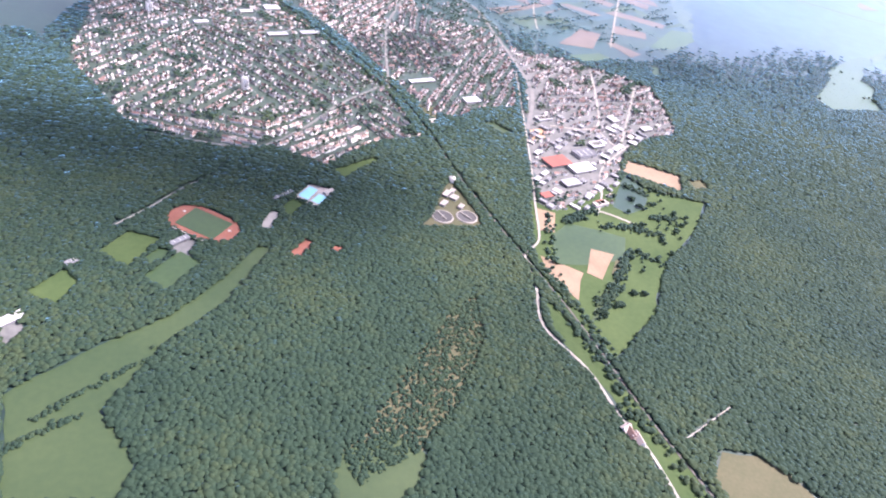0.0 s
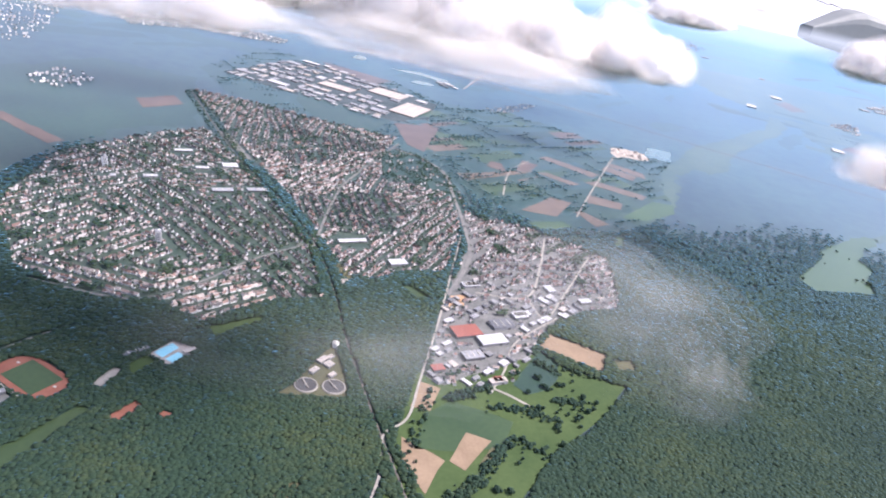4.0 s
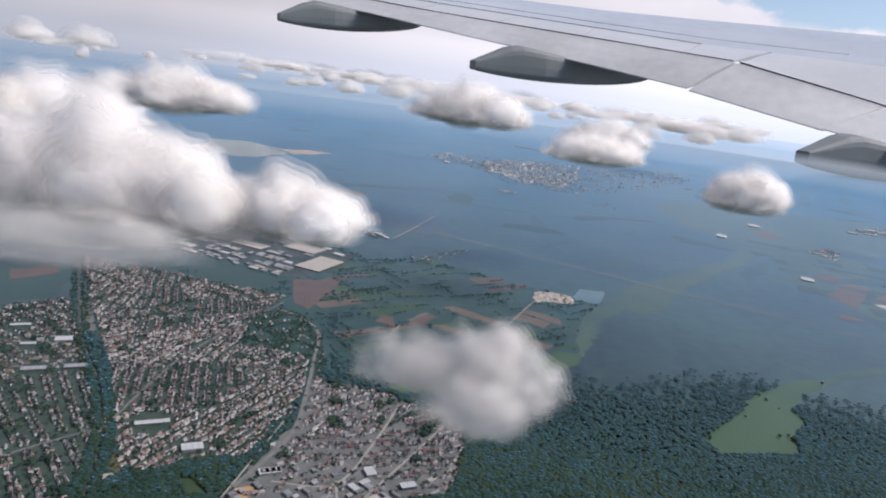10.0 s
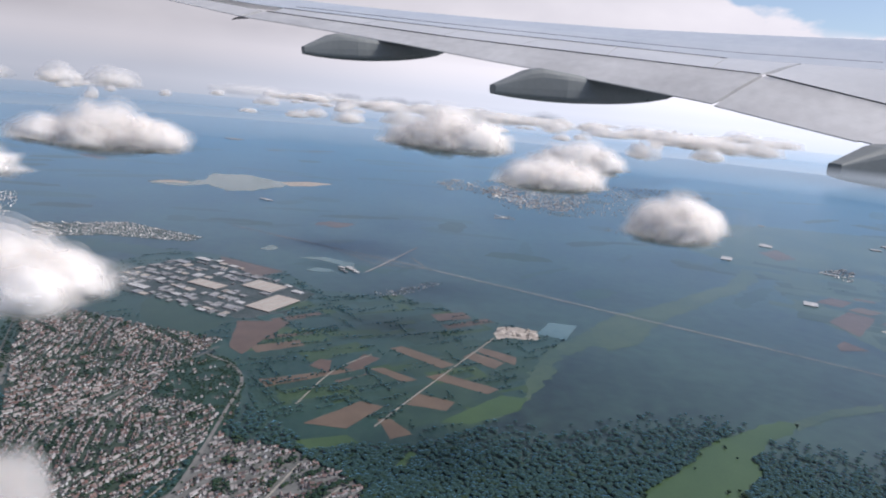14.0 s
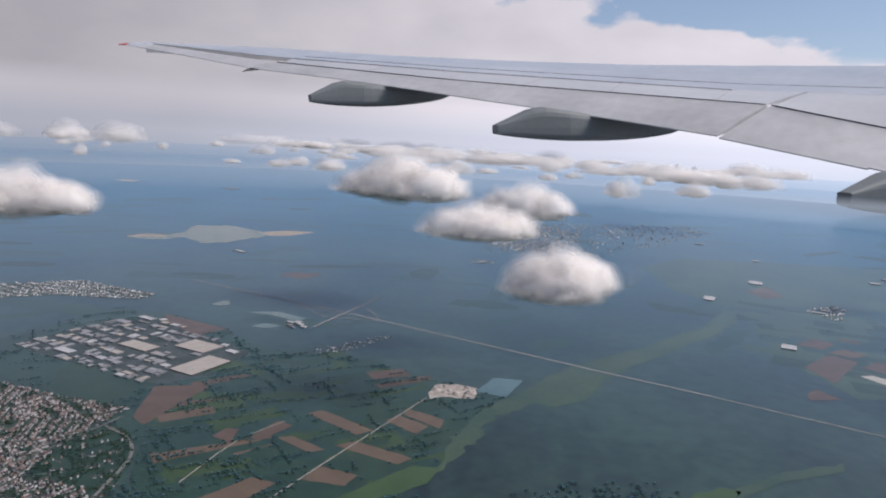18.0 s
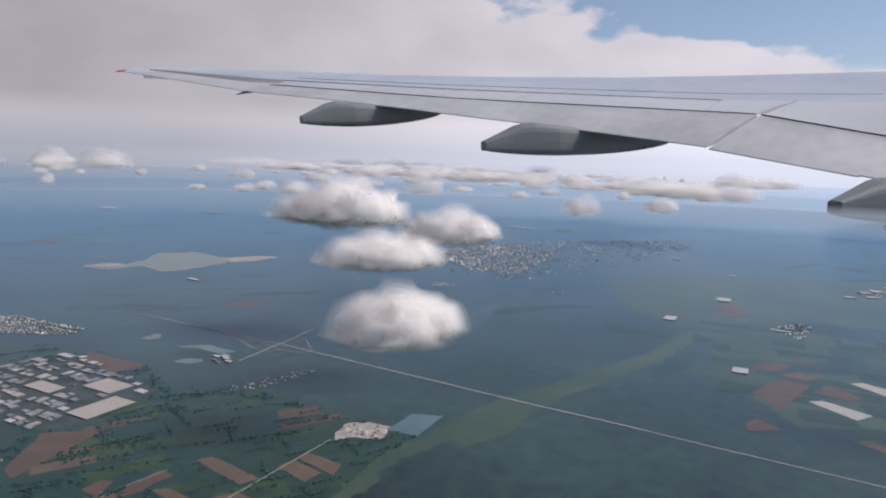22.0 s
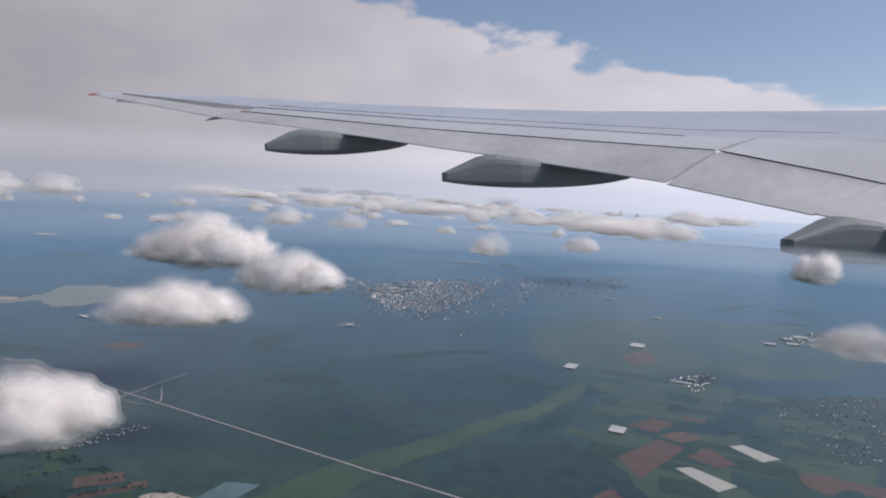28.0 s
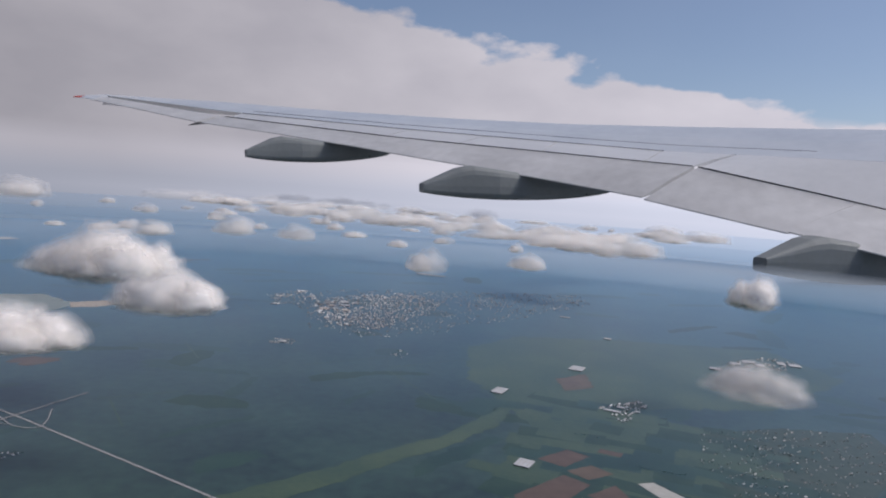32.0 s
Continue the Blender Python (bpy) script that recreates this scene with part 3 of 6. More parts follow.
sheet("pitch", [(-0.207, 1.141), (-0.141, 1.228), (-0.094, 1.189), (-0.155, 1.095)], 0.0010, GRASS, "dark green sports pitch", "pitch", 0.001)
sheet("pitch", [(-0.214, 1.195), (-0.185, 1.240), (-0.153, 1.224), (-0.191, 1.181)], 0.0010, GRASS, "small green sports pitch", "pitch", 0.001)
sheet("pitch", [(-0.409, 1.092), (-0.352, 1.165), (-0.313, 1.120), (-0.344, 1.059)], 0.0010, NEAR_GRASS, "bright green sports pitch beside the woods", "pitch", 0.001)
sheet("field", [(1.189, 1.753), (1.349, 1.671), (1.303, 1.575), (1.136, 1.674)], 0.0008, NEAR_STUBBLE, "tan stubble field beside the business park", "field")
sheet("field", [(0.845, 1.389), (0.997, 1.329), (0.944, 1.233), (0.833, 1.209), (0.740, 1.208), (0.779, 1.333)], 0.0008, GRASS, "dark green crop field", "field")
sheet("field", [(0.870, 1.277), (0.925, 1.253), (0.848, 1.153), (0.816, 1.178)], 0.0012, NEAR_STUBBLE, "square beige stubble field", "field")
TAN_FIELD = [(0.712, 1.243), (0.807, 1.177), (0.757, 1.080), (0.709, 1.156)]
sheet("field", TAN_FIELD, 0.0008, NEAR_STUBBLE, "tan stubble field with tree groups", "field")
sheet("field", [(0.770, 1.453), (0.820, 1.435), (0.787, 1.341), (0.738, 1.350)], 0.0008, NEAR_STUBBLE, "narrow strips of tan stubble", "field")
sheet("meadow", [(0.766, 1.500), (0.830, 1.450), (1.076, 1.607), (1.109, 1.594), (1.019, 1.335), (0.826, 1.063), (0.738, 0.967), (0.693, 1.062), (0.694, 1.227)], 0.0005, NEAR_GRASS, "green fields and grass beside the railway", "meadow", 0.01)
EAST_MEADOW = [(1.098, 1.631), (1.360, 1.514), (1.195, 1.323), (1.074, 1.232), (0.937, 1.024), (0.771, 0.885), (0.743, 0.967), (0.795, 1.043), (0.946, 1.212), (1.001, 1.334), (1.042, 1.528)]
sheet("meadow", EAST_MEADOW, 0.0006, NEAR_GRASS, "wide green meadow with bushes", "meadow", 0.02)
LONG_STRIP = [(0.671, 1.081), (0.701, 1.025), (0.730, 0.919), (0.769, 0.763), (0.803, 0.654), (0.819, 0.545), (0.760, 0.550), (0.738, 0.671), (0.718, 0.795), (0.657, 0.980)]
sheet("meadow", LONG_STRIP, 0.0006, NEAR_GRASS, "long grass strip between road and railway", "meadow")
sheet("meadow", [(0.219, 1.596), (0.345, 1.676), (0.359, 1.653), (0.238, 1.548)], 0.0006, NEAR_GRASS, "green meadow at the edge of town", "meadow")
sheet("yard", [(0.412, 1.347), (0.458, 1.401), (0.507, 1.512), (0.545, 1.575), (0.568, 1.503), (0.589, 1.394), (0.579, 1.356)], 0.0006, SCRUB, "dry lawns and yards of the sewage works", "yard")
sheet("lawn", [(0.076, 1.404), (0.107, 1.445), (0.140, 1.428), (0.100, 1.363)], 0.0008, NEAR_GRASS, "lawn beside the pools", "lawn")
sheet("pool_terrace", [(0.108, 1.452), (0.151, 1.518), (0.217, 1.492), (0.169, 1.413)], 0.0008, SAND, "paved terrace round the pools", "terrace", 0.001)
sheet("swimming_pool", [(0.119, 1.463), (0.151, 1.507), (0.171, 1.491), (0.143, 1.445)], 0.0012, POOL, "bright blue swimming pool", "pool", 0.0)
sheet("swimming_pool", [(0.151, 1.441), (0.173, 1.473), (0.195, 1.459), (0.170, 1.428)], 0.0012, POOL, "light blue swimming pool", "pool", 0.0)
sheet("car_park", [(0.026, 1.325), (0.050, 1.395), (0.073, 1.385), (0.053, 1.316)], 0.0008, GRAVEL, "pale gravel car park", "car park")
sheet("clay_court", [(0.090, 1.227), (0.129, 1.287), (0.150, 1.269), (0.116, 1.216)], 0.0008, CLAY, "red clay tennis courts in the woods", "tennis court", 0.003)
sheet("clay_court", [(0.183, 1.241), (0.193, 1.260), (0.215, 1.254), (0.204, 1.233)], 0.0008, CLAY, "small red clay court in the woods", "tennis court", 0.003)

sheet("field", [(1.132, 1.655), (1.175, 1.600), (1.160, 1.530), (1.112, 1.466), (1.055, 1.445), (1.020, 1.480)], 0.0009, CROP, "dark green crop field beside the business park", "field")
sheet("field", [(0.922, 1.233), (0.941, 1.228), (0.900, 1.171), (0.883, 1.173)], 0.0013, SCRUB, "small dry grass patch beside a stubble field", "field", 0.003)
sheet("meadow", [(0.798, 1.077), (0.904, 1.172), (0.879, 1.113), (0.785, 1.016), (0.759, 1.005)], 0.0009, DULL, "strip of rough ground with bushes", "meadow", 0.006)
sheet("yard", [(1.355, 1.646), (1.423, 1.654), (1.423, 1.610), (1.359, 1.594)], 0.0008, SCRUB, "dusty storage yard among trees", "yard", 0.008)
sheet("clearing", [(0.660, 1.692), (0.727, 1.715), (0.762, 1.666), (0.737, 1.580), (0.688, 1.585), (0.660, 1.631)], 0.0006, SCRUB, "allotment clearing in the park woods", "clearing", 0.02, keep=True)
sheet("clearing", [(0.730, 1.949), (0.777, 1.941), (0.840, 1.875), (0.777, 1.868)], 0.0007, DULL, "grassy clearing in the park woods", "clearing", 0.008)
sheet("yard", [(0.530, 2.027), (0.591, 2.012), (0.579, 1.932), (0.542, 1.942)], 0.0008, SCRUB, "bare building plot beside the railway", "yard", 0.006)
sheet("yard", [(0.540, 1.930), (0.572, 1.928), (0.555, 1.880)], 0.0010, SAND, "white sandy corner of a building plot", "yard", 0.002)
sheet("yard", [(0.894, 1.911), (0.952, 1.933), (0.933, 1.856), (0.882, 1.836)], 0.0012, TIMBER, "orange-brown timber yard", "yard", 0.003)
sheet("goods_yard", [(-0.059, 3.172), (-0.011, 3.163), (0.137, 2.870), (0.117, 2.827)], 0.0012, YARD, "pale goods yard beside the railway", "yard", 0.004)
lane("track", [(0.953, 1.458), (1.001, 1.432), (1.049, 1.395)], 0.008, 0.0015, GRAVEL, "wide pale track between the fields", "track", 0)
lane("road", [(0.984, 1.954), (1.157, 1.962), (1.251, 2.171), (1.340, 2.465)], 0.008, 0.0016, GRAVEL, "pale street through the business park")
lane("road", [(1.160, 1.980), (1.192, 1.841), (1.293, 1.994), (1.491, 2.343)], 0.007, 0.0016, GRAVEL, "pale street through the business park")
lane("road", [(-0.272, 1.731), (-0.002, 1.685), (0.149, 1.813), (0.267, 1.983), (0.431, 2.148)], 0.008, 0.0016, ASPHALT, "street through the suburb")
lane("road", [(0.446, 2.111), (0.496, 2.562), (0.561, 2.837), (0.786, 3.413)], 0.009, 0.0016, ASPHALT, "main street of the old town")
lane("road", [(0.950, 1.430), (1.008, 1.538), (1.070, 1.686), (1.238, 1.851)], 0.006, 0.0016, GRAVEL, "pale street at the edge of the fields")
lane("track", [(0.794, 0.661), (0.881, 0.702), (0.980, 0.751)], 0.003, 0.0016, GRAVEL, "pale forest track")
sheet("clearing", [(0.899, 0.654), (0.973, 0.636), (1.048, 0.535), (1.057, 0.513), (0.844, 0.531), (0.851, 0.601)], 0.0006, SCRUB, "brownish felled patch in the woods", "clearing", 0.02)
sheet("clearing", [(0.169, 0.707), (0.242, 0.732), (0.316, 0.686), (0.284, 0.621), (0.231, 0.584), (0.150, 0.591), (0.146, 0.653)], 0.0009, DULL, "grown-over clearing in the woods", "clearing", 0.03)
sheet("yard", [(-0.433, 1.027), (-0.406, 1.027), (-0.382, 0.984), (-0.406, 0.956), (-0.417, 0.963)], 0.0008, YARD, "dusty yard at the wood's edge", "yard", 0.003)
sheet("field", [(4.965, 6.936), (5.259, 7.144), (5.245, 6.723), (4.982, 6.593)], 0.0008, TAN, "pale field near the town", "field", 0.02)
sheet("farmland", [(4.270, 7.870), (4.818, 8.551), (5.896, 8.663), (7.564, 8.615), (7.709, 7.456), (6.515, 6.393), (5.673, 6.257), (5.005, 6.148), (4.471, 6.200), (4.230, 6.797)], 0.00028, PASTURE, "hazy open farmland", "farmland", 0.08)
# faint clearings, glades and fields of the distant plain
rng = np.random.default_rng(73)
for k in range(130):
    far, bearing = 4.2 + 9 * rng.random() ** 1.4, rng.uniform(-0.75, 0.8)
    x, y = 2.6 + far * math.sin(bearing), 0.6 + far * math.cos(bearing)
    long, wide, own = rng.uniform(0.08, 0.4) * (0.5 + far / 9), rng.uniform(0.03, 0.12) * (0.5 + far / 9), 0.3 + rng.normal(0, 0.5)
    if y < 3.4 or any(inside(np.array([x]), np.array([y]), q)[0] for q in (FARM, EAST_FARM)):
        continue
    c, d = math.cos(own), math.sin(own)
    ring = [(x + a * long * c - b * wide * d, y + a * long * d + b * wide * c) for a, b in ((-1, -0.7), (0.1, -1), (1, -0.6), (0.9, 0.5), (0, 1), (-0.8, 0.7))]
    pick = rng.random()
    sheet("field" if pick > 0.6 else "clearing", ring, 0.0002 + 0.0000005 * k, BROWN if pick > 0.97 else CROP if pick > 0.6 else PLAIN, "distant hazy field in the plain" if pick > 0.6 else "faint clearing in the distant woods", "field" if pick > 0.6 else "clearing", 0.03, keep=True)
for k, (x, y) in enumerate(rng.uniform((1.5, 5.6), (7.5, 9.5), (16, 2))):
    own, far = (0.55, -1.02)[k % 2] + rng.normal(0, 0.05), rng.uniform(0.4, 1.3)
    lane("forest_ride", [(x, y), (x + far * 0.5 * math.cos(own), y + far * 0.5 * math.sin(own)), (x + far * math.cos(own), y + far * math.sin(own))], 0.010, 0.0005, PASTURE, "straight grassy ride through the woods", "forest ride", 0)
sheet("lake", [(0.486, 5.367), (0.528, 5.511), (0.594, 5.484), (0.606, 5.394), (0.558, 5.331)], 0.0009, WATER, "small lake in the woods", "lake", 0.01)
sheet("lake", [(0.91, 4.874), (0.973, 4.97), (1.072, 4.952), (1.09, 4.892), (1.018, 4.85)], 0.0009, WATER, "small lake beside a works", "lake", 0.01)
SCRUB_LAND = [(0.264, 0.814), (0.403, 1.008), (0.502, 1.099), (0.492, 0.957), (0.373, 0.756), (0.296, 0.687), (0.190, 0.629), (0.159, 0.696)]
sheet("clearing", SCRUB_LAND, 0.0006, SCRUB, "replanted brownish clearing in the woods", "clearing", 0.03)
sheet("yard", [(-0.159, 1.231), (-0.142, 1.282), (-0.104, 1.259), (-0.126, 1.207)], 0.0008, YARD, "paved yard of the sports ground", "yard")
# ---- roads and railway ----
lane("road", [(0.988, 2.387), (0.843, 1.749), (0.768, 1.454), (0.730, 1.309), (0.671, 1.241), (0.662, 1.125), (0.637, 0.993), (0.695, 0.864), (0.718, 0.735), (0.743, 0.658), (0.754, 0.550)], 0.006, 0.0016, GRAVEL, "pale country road along the wood's edge")
RAILWAY = smooth_line([(-0.319, 3.772), (0.064, 2.895), (0.300, 2.477), (0.455, 2.147), (0.539, 1.814), (0.574, 1.611), (0.650, 1.301), (0.720, 1.043), (0.766, 0.799), (0.792, 0.680), (0.828, 0.544)])
lane("railway", [(-0.319, 3.772), (0.064, 2.895), (0.300, 2.477), (0.455, 2.147), (0.539, 1.814), (0.574, 1.611), (0.650, 1.301), (0.720, 1.043), (0.766, 0.799), (0.792, 0.680), (0.828, 0.544)], 0.0045, 0.0014, BALLAST, "railway line in a wooded cutting", "railway", 1.6)
MOTORWAY = [(0.067, 6.107), (0.955, 5.618), (1.459, 5.341), (1.874, 5.090), (2.470, 4.728), (3.005, 4.400), (3.335, 4.210), (3.576, 4.070)]
lane("motorway", MOTORWAY, 0.016, 0.0016, CONCRETE, "pale motorway cut straight through the woods")
lane("motorway", [(3.576, 4.070), (3.863, 3.889), (4.4, 3.57), (5.3, 3.05)], 0.011, 0.0015, CONCRETE, "grey motorway between dark woods")
lane("road", [(0.482, 5.850), (0.988, 5.577), (1.343, 5.202), (1.503, 5.201)], 0.010, 0.0017, CONCRETE, "slip road of the motorway")
lane("road", [(1.101, 5.431), (1.320, 5.359), (1.545, 5.182), (1.702, 5.195), (1.595, 5.494)], 0.009, 0.0019, CONCRETE, "slip road of the motorway")
lane("road", [(1.308, 4.937), (1.449, 5.314), (1.639, 5.844)], 0.016, 0.0021, CONCRETE, "road crossing the motorway")
lane("road", [(0.761, 3.314), (0.905, 3.214), (0.989, 3.053), (1.001, 2.802), (1.009, 2.516), (0.999, 2.210), (0.888, 1.915)], 0.014, 0.0016, ASPHALT, "main road through the town")
lane("track", [(1.243, 2.890), (1.338, 3.236), (1.485, 3.463)], 0.006, 0.0016, GRAVEL, "pale farm track")
lane("track", [(1.561, 2.758), (1.714, 3.074), (2.094, 3.825)], 0.007, 0.0016, GRAVEL, "pale farm track between fields")
lane("road", [(-0.287, 1.311), (-0.215, 1.392), (-0.148, 1.480), (-0.085, 1.537)], 0.005, 0.0016, GRAVEL, "pale forest road to the stadium")

# ---- towns ----
TOWN_WEST = [(-0.538, 2.140), (-0.550, 2.635), (-0.313, 3.002), (-0.117, 3.182), (0.203, 2.615), (0.437, 2.142), (0.500, 1.805), (0.346, 1.753), (0.198, 1.610), (0.060, 1.699), (-0.072, 1.668), (-0.327, 1.782)]
TOWN_MID = [(-0.313, 3.802), (0.097, 3.704), (0.482, 3.571), (0.770, 3.508), (0.687, 3.158), (0.690, 2.897), (0.999, 2.780), (0.987, 2.442), (0.891, 2.071), (0.754, 2.035), (0.654, 1.956), (0.565, 1.968), (0.490, 2.157), (0.297, 2.589), (-0.002, 3.147)]
TOWN_EAST = [(1.021, 2.622), (1.305, 2.541), (1.565, 2.354), (1.536, 2.124), (1.482, 1.956), (1.336, 1.907), (1.195, 1.787), (1.134, 1.693), (1.016, 1.464), (0.789, 1.444), (0.843, 1.738), (0.927, 2.044), (1.003, 2.306)]
ESTATE = [(-0.249, 4.269), (0.059, 4.875), (0.341, 4.913), (1.061, 4.349), (0.953, 3.818), (0.666, 3.825), (0.103, 4.087)]
FAR_WEST = [(-1.325, 5.591), (-0.696, 5.872), (0.003, 5.583), (-0.028, 5.399), (-0.655, 5.378), (-1.043, 5.154)]
CITY = [(1.698, 10.161), (2.033, 10.803), (3.881, 11.519), (6.220, 11.973), (6.189, 11.115), (4.976, 9.623), (3.830, 8.252), (3.256, 8.029), (2.644, 8.310), (2.431, 9.287)]
VILLAGE = [(5.143, 6.190), (5.526, 6.454), (5.554, 6.300), (5.258, 5.870)]
EAST_VILLAGE = [(5.735, 5.766), (6.343, 5.979), (7.013, 5.970), (6.896, 5.500), (6.163, 4.674), (5.560, 4.700), (5.520, 5.198)]
WOOD_HAMLET = [(2.415, 7.582), (2.429, 7.759), (2.624, 7.735), (2.649, 7.546)]
SOUTH_HAMLET = [(3.549, 7.403), (3.629, 7.603), (3.723, 7.444), (3.640, 7.296)]
CITY_WEST = [(1.949, 9.504), (1.799, 10.321), (2.114, 10.870), (2.433, 10.360), (2.495, 9.735)]
sheet("town_ground", TOWN_WEST, 0.0004, GARDEN, "gardens and streets of the western suburb", "ground", 0.02)
sheet("town_ground", TOWN_MID, 0.0004, GARDEN, "gardens and streets of the old town", "ground", 0.02)
sheet("town_ground", TOWN_EAST, 0.0004, YARD, "yards and streets of the business park", "ground", 0.02)
sheet("meadow", [(0.670, 2.955), (0.654, 3.180), (0.770, 3.331), (0.887, 3.273), (1.007, 3.052), (1.044, 2.752), (1.028, 2.604), (0.783, 2.817)], 0.0005, CROP, "green gardens beside the town", "meadow", 0.01)
sheet("town_ground", ESTATE, 0.0004, ESTATE_GROUND, "yards of the industrial estate", "ground", 0.02)
sheet("town_ground", FAR_WEST, 0.0004, GARDEN, "ground of a distant suburb", "ground", 0.02)
sheet("town_ground", VILLAGE, 0.0004, GARDEN, "ground of a distant village", "ground", 0.03)
sheet("town_ground", EAST_VILLAGE, 0.0004, GARDEN, "ground of a scattered village", "ground", 0.03)

NORTH_WEST = [(-2.170, 4.662), (-2.684, 6.451), (-2.097, 6.844), (-1.646, 5.879), (-1.319, 4.331), (-1.577, 3.704)]
EAST_HAMLET = [(6.795, 7.882), (7.407, 8.309), (7.591, 8.048), (7.210, 7.608), (6.827, 7.596)]
HAMLET_WEST = [(-1.046, 3.582), (-0.960, 3.772), (-0.784, 3.749), (-0.743, 3.581), (-0.910, 3.365)]
SETTLEMENT = [(1.385, 4.473), (1.537, 4.605), (1.801, 4.863), (1.813, 4.787), (1.589, 4.466), (1.429, 4.405)]
HOUSE = np.array([(-1, -1, 0), (1, -1, 0), (1, 1, 0), (-1, 1, 0), (-1, -1, 1), (1, -1, 1), (1, 1, 1), (-1, 1, 1), (-1, 0, 1.8), (1, 0, 1.8)], float)
WALL_TRIS = np.array([(0, 1, 5), (0, 5, 4), (1, 2, 6), (1, 6, 5), (2, 3, 7), (2, 7, 6), (3, 0, 4), (3, 4, 7), (4, 8, 7), (5, 6, 9)])
ROOF_V = np.array([(-1.1, -1.15, 0.93), (1.1, -1.15, 0.93), (1.1, 0, 1.86), (-1.1, 0, 1.86), (-1.1, 1.15, 0.93), (1.1, 1.15, 0.93)], float)
ROOF_TRIS = np.array([(0, 1, 2), (0, 2, 3), (3, 2, 5), (3, 5, 4)])


def plots(poly, angle, row, step, curve, seed, fill=0.9, quarters=1, known=()):
    """House plots along curved streets in a polygon, whose quarters each have their own street grid: x, y and turn."""
    rng = np.random.default_rng(seed)
    p = np.array(poly)
    low, high = p.min(0), p.max(0)
    seats = []
    seats += [np.array(q[:2]) for q in known]
    while len(seats) < quarters and not known:
        q = rng.uniform(low, high)
        if inside(q[:1], q[1:], poly)[0]:
            seats.append(q)
    seats = np.array(seats)
    reach = (high - low).max() * 0.75
    found = []
    for k, mid in enumerate(seats):
        own = known[k][2] if known else angle + (rng.uniform(-0.6, 0.6) if quarters > 1 else 0)
        u, v = np.meshgrid(np.arange(-reach, reach, step * rng.uniform(0.9, 1.15)), np.arange(-reach, reach, row * rng.uniform(0.9, 1.15)))
        side = np.where((np.arange(v.shape[0]) % 2)[:, None] == 0, 0.18, -0.18) * row
        u, v = u + rng.normal(0, step * 0.18, u.shape), v + side + rng.normal(0, row * 0.05, u.shape)
        wave = rng.uniform(1.5, 4.0)
        front = np.where(side > 0, 0.32 * row, np.nan) * np.ones_like(u)
        v = v + curve * np.sin(u * wave + seed) + 0.5 * curve * np.sin(v * 3.3 + u)
        turn = own + np.arctan(curve * wave * np.cos(u * wave + seed))
        c, s = math.cos(own), math.sin(own)
        x, y, turn, front = (mid[0] + u * c - v * s).ravel(), (mid[1] + u * s + v * c).ravel(), turn.ravel(), front.ravel()
        ok = inside(x, y, poly) & (rng.random(x.size) < fill)
        # greens and schoolyards stay open
        ok &= (np.sin(x * 21 + 3 * np.sin(y * 9)) * np.sin(y * 24 + 2 * np.sin(x * 11)) > -0.72) | (step > 0.015)
        ok &= np.argmin(np.hypot(x[:, None] - seats[:, 0], y[:, None] - seats[:, 1]), 1) == k
        for line, reach_l in LANES:
            ok &= ~near_line(x, y, line, reach_l * 0.8)
        for bx, by, bw in BUILT:
            ok &= np.hypot(x - bx, y - by) > bw
        found.append(np.stack([x[ok], y[ok], turn[ok], front[ok]]))
    return np.concatenate(found, 1)


BUILT = []


def boxes(template, x, y, turn, sx, sy, sz):
    c, s = np.cos(turn)[:, None], np.sin(turn)[:, None]
    px, py, pz = template[:, 0] * sx[:, None], template[:, 1] * sy[:, None], template[:, 2] * sz[:, None]
    return np.stack([x[:, None] + px * c - py * s, y[:, None] + px * s + py * c, pz], -1).reshape(-1, 3)


def repeat_tris(tris, count, size):
    return (tris[None] + (np.arange(count) * size)[:, None, None]).reshape(-1, 3)


TREES = []


SINGLE = []


